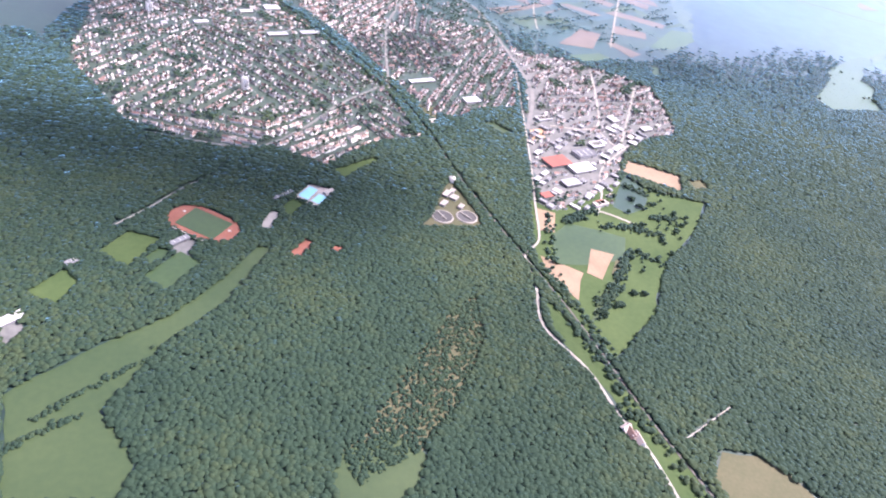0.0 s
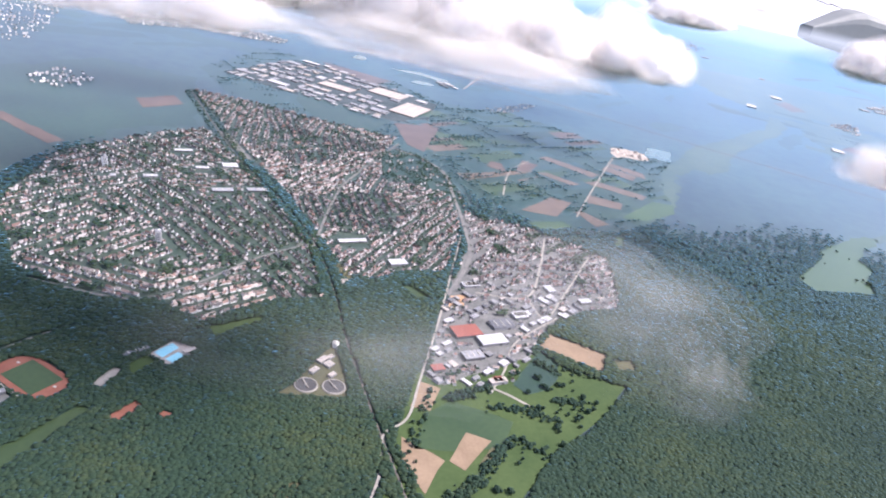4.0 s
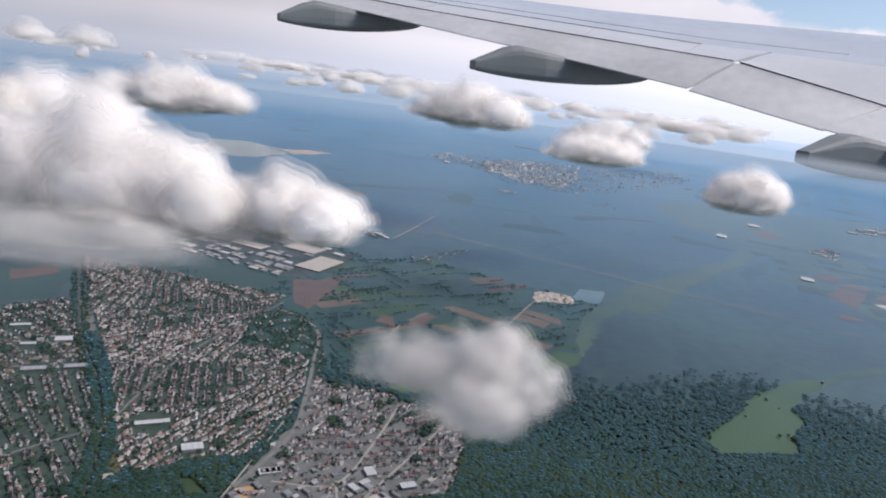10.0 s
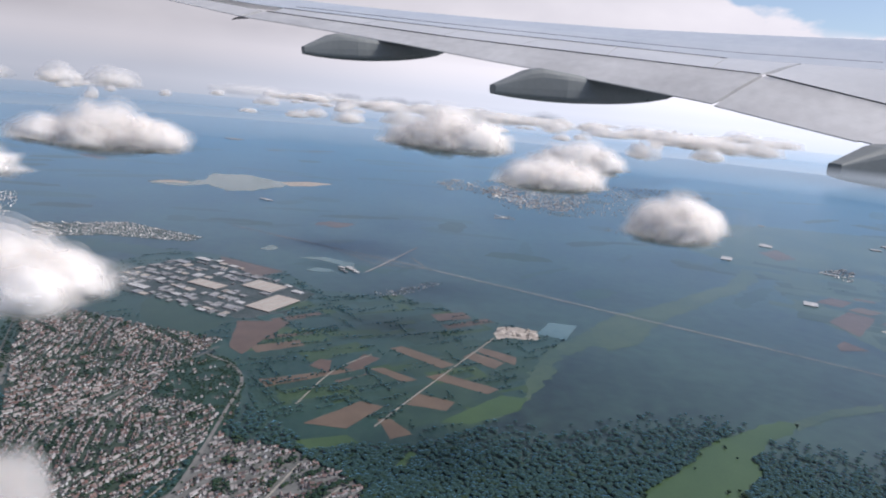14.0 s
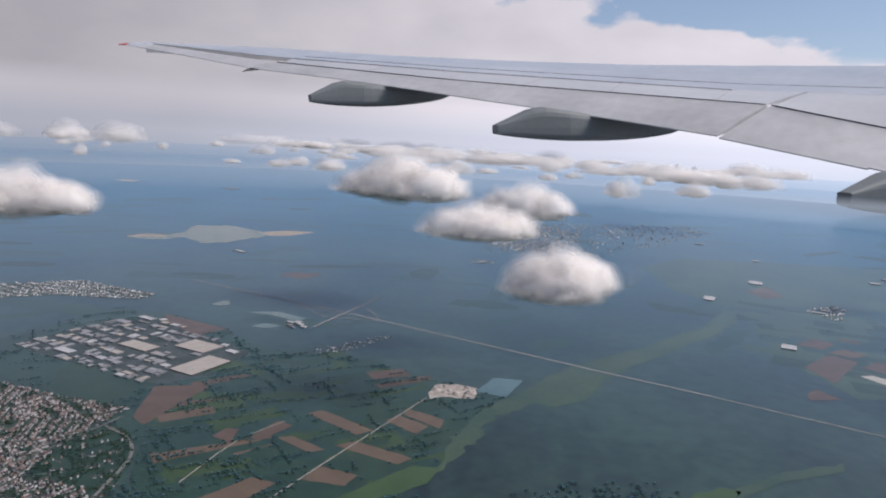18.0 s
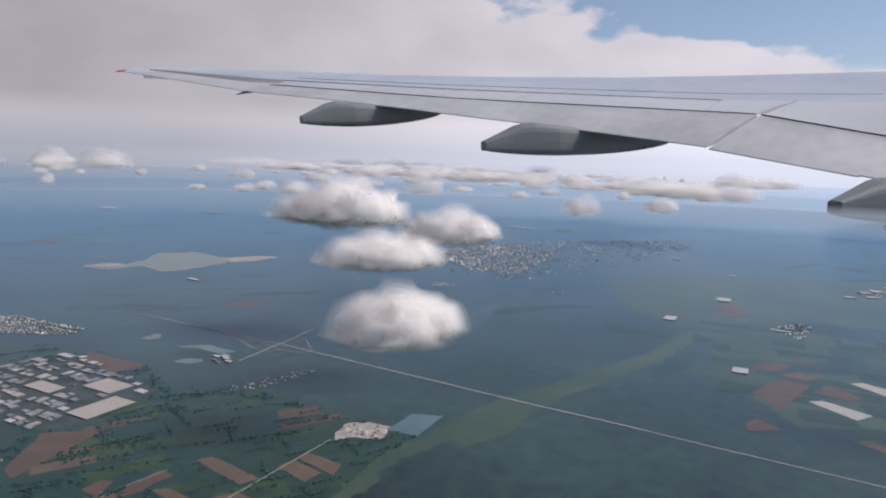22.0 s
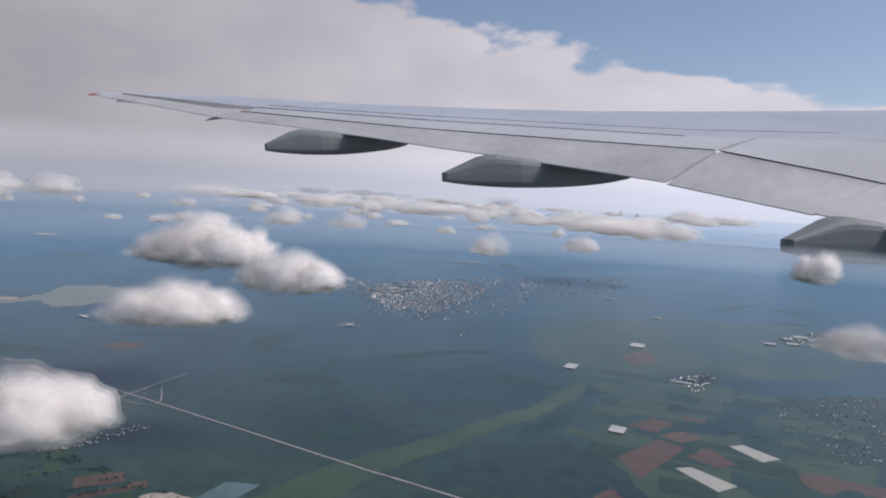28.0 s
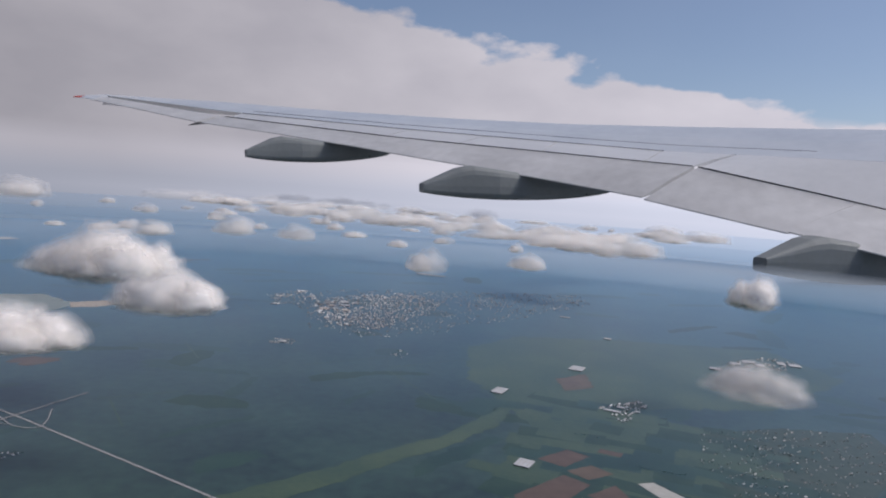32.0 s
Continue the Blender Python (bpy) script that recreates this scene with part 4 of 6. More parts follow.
def scatter_houses(name, poly, angle, row, step, curve, seed, label, fill=0.9, big=1.0, trees=0.9, quarters=8, single_below=-9.0, roof=None, known=()):
    """A quarter of gabled houses with garden trees: one lot of walls with their roofs. Those south of single_below become houses of their own."""
    x, y, turn, front = plots(poly, angle, row, step, curve, seed, fill, quarters, known)
    k = ~np.isnan(front)
    sx, sy = x[k] - np.sin(turn[k]) * front[k], y[k] + np.cos(turn[k]) * front[k]
    slab = np.array([(-1, -1, 1), (1, -1, 1), (1, 1, 1), (-1, 1, 1)], float)
    rise = 0.00055 + 0.0002 * np.random.default_rng(seed + 9).random(k.sum())
    flat = boxes(slab, sx, sy, turn[k], np.full(k.sum(), step * 0.58), np.full(k.sum(), 0.0026 * big), rise)
    tagged(new("streets", from_arrays("streets", flat, repeat_tris(np.array([(0, 1, 2), (0, 2, 3)]), k.sum(), 4), ASPHALT)), "narrow paved streets between the houses", "streets", kind="stuff")
    rng = np.random.default_rng(seed + 5)
    n = len(x)
    sx, sy = rng.uniform(0.0033, 0.0058, n) * big, rng.uniform(0.0030, 0.0040, n) * big
    sx *= np.where(rng.random(n) < 0.08, 2.4, 1)
    sz = rng.uniform(0.0042, 0.0072, n) * big
    turn = turn + np.where(rng.random(n) < 0.25, math.pi / 2, 0) + rng.normal(0, 0.06, n)
    for k in np.flatnonzero(rng.random(n * 2) < trees * 0.65) % n:
        TREES.append((x[k] + rng.normal(0, 0.010), y[k] + rng.normal(0, 0.010), rng.uniform(0.0026, 0.0066)))
    if trees > 0.8:
        # the greens between the quarters are wooded
        p = np.array(poly)
        gx, gy = rng.uniform(p.min(0), p.max(0), (9000, 2)).T
        ok = inside(gx, gy, poly) & (np.sin(gx * 21 + 3 * np.sin(gy * 9)) * np.sin(gy * 24 + 2 * np.sin(gx * 11)) < -0.70)
        for bx, by, bw in BUILT:
            ok &= np.hypot(gx - bx, gy - by) > bw
        for line, reach_l in LANES:
            ok &= ~near_line(gx, gy, line, reach_l)
        TREES.extend(zip(gx[ok], gy[ok], rng.uniform(0.004, 0.009, ok.sum())))
    alone = y < single_below
    SINGLE.extend(zip(x[alone], y[alone], turn[alone]))
    x, y, turn, sx, sy, sz = (q[~alone] for q in (x, y, turn, sx, sy, sz))
    walls = new(name, from_arrays(name, boxes(HOUSE, x, y, turn, sx, sy, sz), repeat_tris(WALL_TRIS, len(x), 10), WALL))
    tagged(walls, label, "houses", kind="stuff")
    roofs = new("roofs", from_arrays("roofs", boxes(ROOF_V, x, y, turn, sx, sy, sz), repeat_tris(ROOF_TRIS, len(x), 6), roof or ROOF))
    roofs.parent = walls
    return walls


def hall(x, y, w, d, h, turn, mat, label):
    """A flat-roofed hall: walls, roof with an edge, roof lights, a loading door."""
    base = new("hall")
    base.matrix_world = pose(x, y, 0, 0, 0, math.degrees(turn))
    BUILT.append((x, y, 0.58 * max(w, d) + 0.012))
    bm = bmesh.new()
    bmesh.ops.create_cube(bm, size=1, matrix=Matrix.Translation((0, 0, h / 2)) @ Matrix.Diagonal((w, d, h, 1)))
    part("wall", bm, HALL, base)
    bm = bmesh.new()
    bmesh.ops.create_cube(bm, size=1, matrix=Matrix.Translation((0, 0, h + 0.0006)) @ Matrix.Diagonal((w * 1.02, d * 1.02, 0.0012, 1)))
    roof = part("roof", bm, mat, base)
    for k in range(0 if mat == HALL_RED else 3):
        bm = bmesh.new()
        bmesh.ops.create_cube(bm, size=1, matrix=Matrix.Translation(((k - 1) * w * 0.3, 0, h + 0.0017)) @ Matrix.Diagonal((w * 0.04, d * 0.7, 0.001, 1)))
        part("roof_light", bm, FOIL, roof)
    bm = bmesh.new()
    bmesh.ops.create_cube(bm, size=1, matrix=Matrix.Translation((w * 0.2, -d / 2 - 0.0003, h * 0.3)) @ Matrix.Diagonal((w * 0.1, 0.0006, h * 0.6, 1)))
    part("loading_door", bm, SEAL, base)
    return tagged(base, label, "hall")


RED_LABEL = "flat hall with a dull red roof in the business park"
WHITE_LABEL = "white-roofed hall in the business park"
for (x, y), w, d, mat_h, text in (
    ((0.921, 1.706), 0.085, 0.055, HALL_RED, RED_LABEL), ((0.819, 1.511), 0.035, 0.025, HALL_RED, RED_LABEL), ((0.981, 1.487), 0.03, 0.02, HALL_RED, RED_LABEL),
    ((0.975, 1.996), 0.055, 0.022, HALL_WHITE, WHITE_LABEL), ((1.117, 1.842), 0.06, 0.025, HALL_WHITE, WHITE_LABEL),
    ((0.995, 1.676), 0.085, 0.045, HALL_WHITE, WHITE_LABEL), ((1.255, 2.031), 0.03, 0.04, HALL_WHITE, WHITE_LABEL),
    ((1.366, 1.976), 0.045, 0.025, HALL_WHITE, WHITE_LABEL), ((1.040, 1.769), 0.075, 0.045, HALL, "grey flat-roofed hall in the business park"),
    ((0.925, 1.588), 0.06, 0.035, HALL, "grey flat-roofed hall in the business park"), ((0.979, 1.482), 0.05, 0.02, HALL_TAN, "low tan shed at the edge of the fields"),
    ((0.577, 2.208), 0.10, 0.022, HALL_WHITE, "long white school building among trees"), ((0.732, 2.085), 0.06, 0.035, HALL_WHITE, "white flat-roofed school building"),
    ((0.972, 1.994), 0.06, 0.028, HALL_WHITE, WHITE_LABEL), ((1.109, 1.831), 0.05, 0.03, HALL_WHITE, WHITE_LABEL),
    ((0.085, 2.492), 0.075, 0.028, HALL, "grey flat-roofed school among houses"), ((0.205, 2.540), 0.075, 0.028, HALL, "grey flat-roofed school among houses"), ((0.066, 2.754), 0.06, 0.04, HALL_WHITE, "white hall beside the railway"),
    ((-0.182, 2.530), 0.05, 0.02, HALL_WHITE, "white apartment block in the suburb"), ((-0.300, 2.485), 0.02, 0.02, HALL_WHITE, "white apartment block in the suburb"),
    ((-0.138, 2.846), 0.07, 0.02, HALL_WHITE, "white apartment block in the suburb"), ((-0.028, 2.683), 0.05, 0.02, HALL_WHITE, "white apartment block in the suburb"),
    ((0.752, 4.409), 0.22, 0.15, HALL_TAN, "very large tan flat-roofed warehouse"), ((0.878, 4.097), 0.16, 0.27, HALL_TAN, "very large tan warehouse with roof lights"),
    ((0.427, 4.361), 0.22, 0.10, HALL_TAN, "large pale warehouse in the estate"), ((0.225, 4.924), 0.12, 0.05, HALL_WHITE, "white warehouse in the estate"),
    ((0.081, 4.218), 0.13, 0.05, HALL_WHITE, "white warehouse in the estate"), ((0.963, 4.348), 0.07, 0.04, HALL_WHITE, "white warehouse in the estate"),
    ((0.114, 4.818), 0.10, 0.05, HALL, "grey warehouse in the estate"), ((1.140, 5.010), 0.05, 0.03, HALL_WHITE, "white depot beside the woods"), ((1.190, 5.020), 0.05, 0.04, HALL_WHITE, "white depot beside the woods"),
    ((1.150, 4.945), 0.04, 0.03, HALL, "grey depot beside the woods"), ((1.215, 4.975), 0.05, 0.03, HALL_WHITE, "white depot beside the woods"), ((1.180, 4.900), 0.03, 0.02, HALL, "grey depot beside the woods"),
    ((4.458, 6.478), 0.09, 0.15, HALL_WHITE, "white hall standing alone in the fields"), ((4.475, 5.075), 0.09, 0.11, HALL_WHITE, "white greenhouse block in the fields"),
    ((5.224, 7.314), 0.12, 0.16, HALL_WHITE, "white greenhouse block in the fields"), ((2.524, 7.666), 0.07, 0.06, HALL_WHITE, "white works hall in the woods"),
    ((-4.726, 15.056), 0.42, 0.30, HALL_WHITE, "long white hall far off in the plain"), ((-2.310, 14.458), 0.34, 0.20, HALL_WHITE, "long white hall far off in the plain"),
    ((-0.006, 7.543), 0.10, 0.05, HALL_WHITE, "white works beside the lake"), ((0.060, 7.480), 0.06, 0.04, HALL_WHITE, "white works beside the lake"),
    ((5.842, 8.722), 0.08, 0.08, HALL_WHITE, "bright hall roof in the far farmland"), ((5.593, 9.928), 0.12, 0.06, HALL_WHITE, "bright hall roof at the edge of the city"),
    ((3.840, 13.411), 0.55, 0.10, HALL_WHITE, "long white hall beyond the city"), ((1.245, 4.920), 0.04, 0.03, HALL_WHITE, "white depot beside the woods"),
    ((5.240, 6.140), 0.12, 0.04, HALL_WHITE, "pale sheds of a gravel works"), ((5.330, 6.230), 0.06, 0.04, HALL_WHITE, "pale sheds of a gravel works"),
):
    hall(x, y, w, d, 0.009 if y < 2.2 else 0.006, 0.35 if y < 3 else -0.47, mat_h, text)
random.seed(11)
hx, hy, ht, _ = plots(ESTATE, -0.47, 0.058, 0.074, 0.0, 12, 0.85)
for x, y, t in zip(hx, hy, ht):
    hall(x, y, random.uniform(0.024, 0.066), random.uniform(0.020, 0.046), random.uniform(0.004, 0.006), t + random.choice((0, 0, 0, math.pi / 2)), random.choice([HALL, HALL, HALL, HALL, HALL, HALL_WHITE, HALL_TAN]), "flat-roofed industrial hall on a paved yard")
hx, hy, ht, _ = plots(TOWN_EAST, 0.73, 0.038, 0.044, 0.0, 13, 0.8)
for x, y, t in zip(hx, hy, ht):
    if y < 2.02:
        hall(x, y, random.uniform(0.014, 0.034), random.uniform(0.010, 0.021), random.uniform(0.005, 0.008), t + random.choice((0, math.pi / 2)), random.choice([HALL, HALL, HALL, HALL_WHITE, HALL_TAN, HALL]), "small flat-roofed workshop in the business park")

WEST_STREETS = [(0.10, 2.15, -0.92), (-0.37, 2.02, 1.00), (0.22, 1.80, 0.66), (-0.14, 1.76, -0.26), (-0.10, 2.33, -0.80), (0.27, 2.36, -1.04), (0.06, 2.62, 0.38), (-0.36, 2.42, 0.90), (-0.26, 2.80, -0.60), (-0.15, 1.98, 0.96), (0.40, 1.92, -0.98)]
scatter_houses("suburb_houses", TOWN_WEST, 0.93, 0.0255, 0.0122, 0.010, 1, "pale houses with brown roofs in a leafy suburb", 0.84, big=0.95, trees=1.0, single_below=1.83, known=WEST_STREETS)
scatter_houses("town_houses", TOWN_MID, 1.31, 0.0200, 0.0112, 0.02, 2, "densely built pale houses with red-brown roofs", quarters=22, fill=0.93, big=1.0, trees=0.82)
scatter_houses("business_park_houses", TOWN_EAST, 0.73, 0.026, 0.0130, 0.02, 3, "houses and sheds beside the business park", 0.88, 1.1, quarters=8, single_below=1.74)
scatter_houses("garden_houses", [(0.670, 2.955), (0.654, 3.180), (0.770, 3.331), (0.887, 3.273), (1.007, 3.052), (1.044, 2.752), (1.028, 2.604), (0.783, 2.817)], 0.9, 0.045, 0.03, 0.03, 19, "scattered houses among leafy gardens", 0.55, 0.9, 0.3, 2)
scatter_houses("distant_suburb_houses", FAR_WEST, 0.1, 0.036, 0.018, 0.03, 4, "distant pale houses", 0.8, 0.9, 0.3, roof=ROOF_HAZED)
scatter_houses("city_houses", CITY, 0.2, 0.085, 0.045, 0.10, 5, "distant city of pale buildings", 0.42, 1.25, 0.2, roof=ROOF_HAZED)
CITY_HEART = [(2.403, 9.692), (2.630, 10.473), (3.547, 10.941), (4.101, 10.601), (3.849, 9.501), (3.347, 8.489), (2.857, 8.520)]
scatter_houses("city_houses", CITY_HEART, 0.3, 0.065, 0.035, 0.10, 17, "dense heart of a distant pale city", 0.6, 1.5, 0.2, roof=ROOF_HAZED)
scatter_houses("village_houses", VILLAGE, 0.3, 0.050, 0.028, 0.03, 6, "distant village of pale houses", 0.8, 1.3, 0.1, roof=ROOF_HAZED)
scatter_houses("scattered_houses", EAST_VILLAGE, 0.3, 0.056, 0.034, 0.04, 7, "scattered village houses among trees", 0.55, 0.66, 0.45, roof=ROOF_HAZED)
scatter_houses("hamlet_houses", WOOD_HAMLET, 0.3, 0.045, 0.024, 0.03, 23, "small hamlet of pale houses in the woods", 0.7, 1.0, 0.3, 2, roof=ROOF_HAZED)
scatter_houses("hamlet_houses", SOUTH_HAMLET, 0.3, 0.050, 0.026, 0.03, 24, "small hamlet of pale houses in the woods", 0.6, 1.0, 0.3, 2, roof=ROOF_HAZED)
scatter_houses("city_houses", CITY_WEST, 0.3, 0.085, 0.045, 0.08, 25, "outer quarter of a distant pale city", 0.5, 1.3, 0.2, roof=ROOF_HAZED)
random.seed(27)
for x, y in ((2.60, 9.48), (2.74, 9.52), (2.88, 9.46), (2.66, 9.72), (2.82, 9.78), (2.62, 9.94), (2.78, 10.02), (2.92, 9.98)):
    hall(x, y, random.uniform(0.06, 0.12), random.uniform(0.08, 0.15), 0.008, 0.2, random.choice([HALL_TAN, HALL_TAN, HALL_WHITE]), "pale works hall at the edge of the city")
for x, y in ((6.892, 7.893), (7.073, 8.003), (7.126, 7.878), (7.401, 8.009), (7.508, 7.965), (6.830, 7.660), (6.590, 7.628), (1.99, 9.62), (1.90, 10.20), (2.10, 10.70), (2.30, 10.30)):
    hall(x, y, random.uniform(0.06, 0.12), random.uniform(0.08, 0.14), 0.007, -0.3, HALL_WHITE, "white hall roof far off in the plain")

scatter_houses("north_west_houses", NORTH_WEST, 0.3, 0.050, 0.026, 0.05, 14, "distant pale houses in haze", 0.6, 0.9, 0.5, roof=ROOF_HAZED)
scatter_houses("hamlet_houses", EAST_HAMLET, 0.3, 0.075, 0.04, 0.05, 18, "distant hamlet of pale houses", 0.7, 1.4, 0.5, roof=ROOF_HAZED)
scatter_houses("hamlet_houses", HAMLET_WEST, 0.3, 0.050, 0.025, 0.03, 15, "distant hamlet of pale houses", 0.7, 1.2, 0.5, roof=ROOF_HAZED)
scatter_houses("settlement_houses", SETTLEMENT, 0.3, 0.030, 0.018, 0.01, 16, "small settlement in the woods", 0.7, 0.7, 0.5, 2, roof=ROOF_HAZED)


def tower(x, y, turn):
    """A tall apartment block: body, roof, lift house and bands of balconies."""
    base = new("apartment_tower")
    base.matrix_world = pose(x, y, 0.0004, 0, 0, turn)
    for name, at, size, mat_t in (("wall", (0, 0, 0.019), (0.018, 0.016, 0.038), WALL_OWN), ("roof", (0, 0, 0.0385), (0.019, 0.017, 0.001), HALL), ("lift_house", (0.002, 0, 0.0405), (0.006, 0.006, 0.003), WALL_OWN)):
        bm = bmesh.new()
        bmesh.ops.create_cube(bm, size=1, matrix=Matrix.Translation(at) @ Matrix.Diagonal((*size, 1)))
        part(name, bm, mat_t, base)
    for k in range(10):
        bm = bmesh.new()
        bmesh.ops.create_cube(bm, size=1, matrix=Matrix.Translation((0, -0.0086, 0.004 + 0.0034 * k)) @ Matrix.Diagonal((0.014, 0.0014, 0.0012, 1)))
        part("balcony", bm, HALL, base)
    return tagged(base, "tall white apartment tower among houses", "apartment block")


tower(-0.021, 2.028, 20)
tower(-0.358, 2.575, 35)


def house(w, d, h):
    """A gabled house with its roof and a chimney."""
    base = new("house")
    c = np.array([w, d, h])
    for name, v, tris, mat in (("wall", HOUSE * c, WALL_TRIS, WALL_OWN), ("roof", ROOF_V * c, ROOF_TRIS, ROOF_OWN)):
        ob = new(name, from_arrays(name, v, tris, mat))
        ob.parent = base
    bm = bmesh.new()
    bmesh.ops.create_cube(bm, size=1, matrix=Matrix.Translation((w * 0.4, d * 0.2, h * 1.85)) @ Matrix.Diagonal((0.0009, 0.0009, 0.002, 1)))
    part("chimney", bm, ROOF_OWN, base)
    return tagged(base, "pale rendered house with a tiled gable roof", "house", "houses at the edge of town")


kinds = [house(0.0048, 0.0040, 0.0055), house(0.0060, 0.0042, 0.0060), house(0.0042, 0.0038, 0.0065), house(0.0085, 0.0042, 0.0058)]
for k, (x, y, t) in enumerate(SINGLE[:300]):
    m = pose(x, y, 0, 0, 0, math.degrees(t))
    if k < len(kinds):
        kinds[k].matrix_world = m
    else:
        copy_thing(kinds[k % len(kinds)], m)


# ---- stadium, sewage works, farm, train ----
def oval(bm, half, r, z, steps=16):
    """The outline of a running track: two straights and two half rings."""
    out = []
    for side, start in ((1, -math.pi / 2), (-1, math.pi / 2)):
        for k in range(steps + 1):
            q = start + math.pi * k / steps
            out.append(bm.verts.new((side * half + r * math.cos(q), r * math.sin(q), z)))
    return out


(ax, ay), (bx, by) = (-0.171, 1.380), (-0.025, 1.280)
stadium = new("stadium")
stadium.matrix_world = pose((ax + bx) / 2, (ay + by) / 2, 0.0012, 0, 0, math.degrees(math.atan2(by - ay, bx - ax)))
tagged(stadium, "sports stadium with a red running track round a green pitch", "stadium")
OPEN_LAND.append([((ax + bx) / 2 + 0.092 * math.cos(q) * 0.83 + 0.058 * math.sin(q) * 0.56, (ay + by) / 2 - 0.092 * math.cos(q) * 0.56 + 0.058 * math.sin(q) * 0.83) for q in np.linspace(0, 6.1, 12)])
bm = bmesh.new()
outer, inner = oval(bm, 0.037, 0.050, 0.0006), oval(bm, 0.037, 0.039, 0.0006)
for k in range(len(outer)):
    bm.faces.new((outer[k], outer[(k + 1) % len(outer)], inner[(k + 1) % len(inner)], inner[k]))
part("running_track", bm, CLAY, stadium, "red cinder running track")
bm = bmesh.new()
bm.faces.new(oval(bm, 0.037, 0.0389, 0.0004))
part("bend", bm, CLAY, stadium, "red surface behind the goals")
bm = bmesh.new()
bmesh.ops.create_cube(bm, size=1, matrix=Matrix.Translation((0, 0, 0.0006)) @ Matrix.Diagonal((0.104, 0.0735, 0.0008, 1)))
part("infield", bm, GRASS, stadium, "green football pitch")
for side in (-1, 1):
    bm = bmesh.new()
    bmesh.ops.create_cube(bm, size=1, matrix=Matrix.Translation((side * 0.062, 0.01, 0.0014)) @ Matrix.Diagonal((0.006, 0.005, 0.0014, 1)))
    part("jump_mat", bm, FOIL, stadium, "pale landing mat")
bm = bmesh.new()
for k in range(3):
    bmesh.ops.create_cube(bm, size=1, matrix=Matrix.Translation((0, -0.0535 - 0.002 * k, 0.001 + 0.0009 * k)) @ Matrix.Diagonal((0.085, 0.002, 0.002 + 0.0018 * k, 1)))
part("terrace", bm, GRAVEL, stadium, "stepped pale spectator terrace")


def settling_tank(x, y, r, turn):
    """A round settling tank: rim, water, scraper bridge and middle pier."""
    base = new("settling_tank")
    base.matrix_world = pose(x, y, 0.0008, 0, 0, turn)
    bm = bmesh.new()
    rings = [[bm.verts.new((q * r * math.cos(a), q * r * math.sin(a), z)) for a in np.linspace(0, 2 * math.pi, 40, endpoint=False)] for q, z in ((1.16, 0), (1.12, 0.0022), (1.0, 0.0026), (0.98, 0.0004))]
    for p, q in zip(rings, rings[1:]):
        for k in range(40):
            bm.faces.new((p[k], p[(k + 1) % 40], q[(k + 1) % 40], q[k]))
    part("rim", bm, GRAVEL, base, "pale concrete rim")
    bm = bmesh.new()
    bmesh.ops.create_circle(bm, cap_ends=True, segments=40, radius=r * 0.99, matrix=Matrix.Translation((0, 0, 0.0012)))
    part("water", bm, SEAL, base, "dark still water")
    bm = bmesh.new()
    bmesh.ops.create_cube(bm, size=1, matrix=Matrix.Translation((r * 0.2, 0, 0.0032)) @ Matrix.Diagonal((r * 1.6, 0.0028, 0.0014, 1)))
    part("scraper_bridge", bm, GRAVEL, base, "pale scraper bridge")
    bm = bmesh.new()
    bmesh.ops.create_cone(bm, cap_ends=True, segments=16, radius1=0.004, radius2=0.0035, depth=0.004, matrix=Matrix.Translation((0, 0, 0.002)))
    part("pier", bm, GRAVEL, base)
    return tagged(base, "round concrete settling tank with dark water", "tank", "settling tanks of the sewage works")


for (x, y), turn in (((0.486, 1.394), 115), ((0.553, 1.397), 125)):
    settling_tank(x, y, 0.0255, turn)


def silo(x, y, r, h):
    base = new("digester")
    base.matrix_world = pose(x, y, 0.0006)
    bm = bmesh.new()
    bmesh.ops.create_cone(bm, cap_ends=True, segments=24, radius1=r, radius2=r, depth=h, matrix=Matrix.Translation((0, 0, h / 2)))
    part("shell", bm, WALL_OWN, base)
    bm = bmesh.new()
    bmesh.ops.create_cone(bm, cap_ends=True, segments=24, radius1=r * 1.04, radius2=r * 0.25, depth=r * 0.5, matrix=Matrix.Translation((0, 0, h + r * 0.25)))
    part("dome", bm, FOIL, base)
    return tagged(base, "white round digester tank of the sewage works", "tank")


silo(*((0.548, 1.566)), 0.009, 0.014)
for (x, y), w, d in ((((0.519, 1.499)), 0.03, 0.016), (((0.536, 1.482)), 0.022, 0.02), (((0.501, 1.452)), 0.026, 0.014), (((0.546, 1.440)), 0.02, 0.012), (((0.538, 1.514)), 0.018, 0.012)):
    hall(x, y, w, d, 0.006, 0.9, HALL_TAN, "low building of the sewage works")
for (x, y), w, d, mat_h, text in ((((-0.145, 1.261)), 0.045, 0.014, HALL, "flat-roofed clubhouse beside the stadium"), (((-0.344, 1.180)), 0.024, 0.014, HALL, "small shed beside a sports pitch"),
                                  (((-0.416, 1.014)), 0.05, 0.02, HALL_WHITE, "white-roofed hall in the woods"), (((0.081, 1.455)), 0.06, 0.012, HALL, "long grey building of the swimming baths"),
                                  (((0.198, 1.480)), 0.03, 0.012, HALL_TAN, "changing rooms beside the pools"), (((0.562, 1.912)), 0.03, 0.04, SAND, "pale shed beside the railway")):
    hall(x, y, w, d, 0.006, 0.7, mat_h, text)
for k, (x, y) in enumerate([(0.713, 0.709), (0.719, 0.698), (0.724, 0.690), (0.729, 0.683)]):
    farm = copy_thing(kinds[(1, 3, 0, 3)[k]], pose(x, y, 0, 0, 0, 25 + 70 * (k % 2)))
    farm.scale = (1.7, 1.7, 1.4)
    tagged(farm, "farm building with a red gable roof beside the road", "farmhouse", "farm buildings")


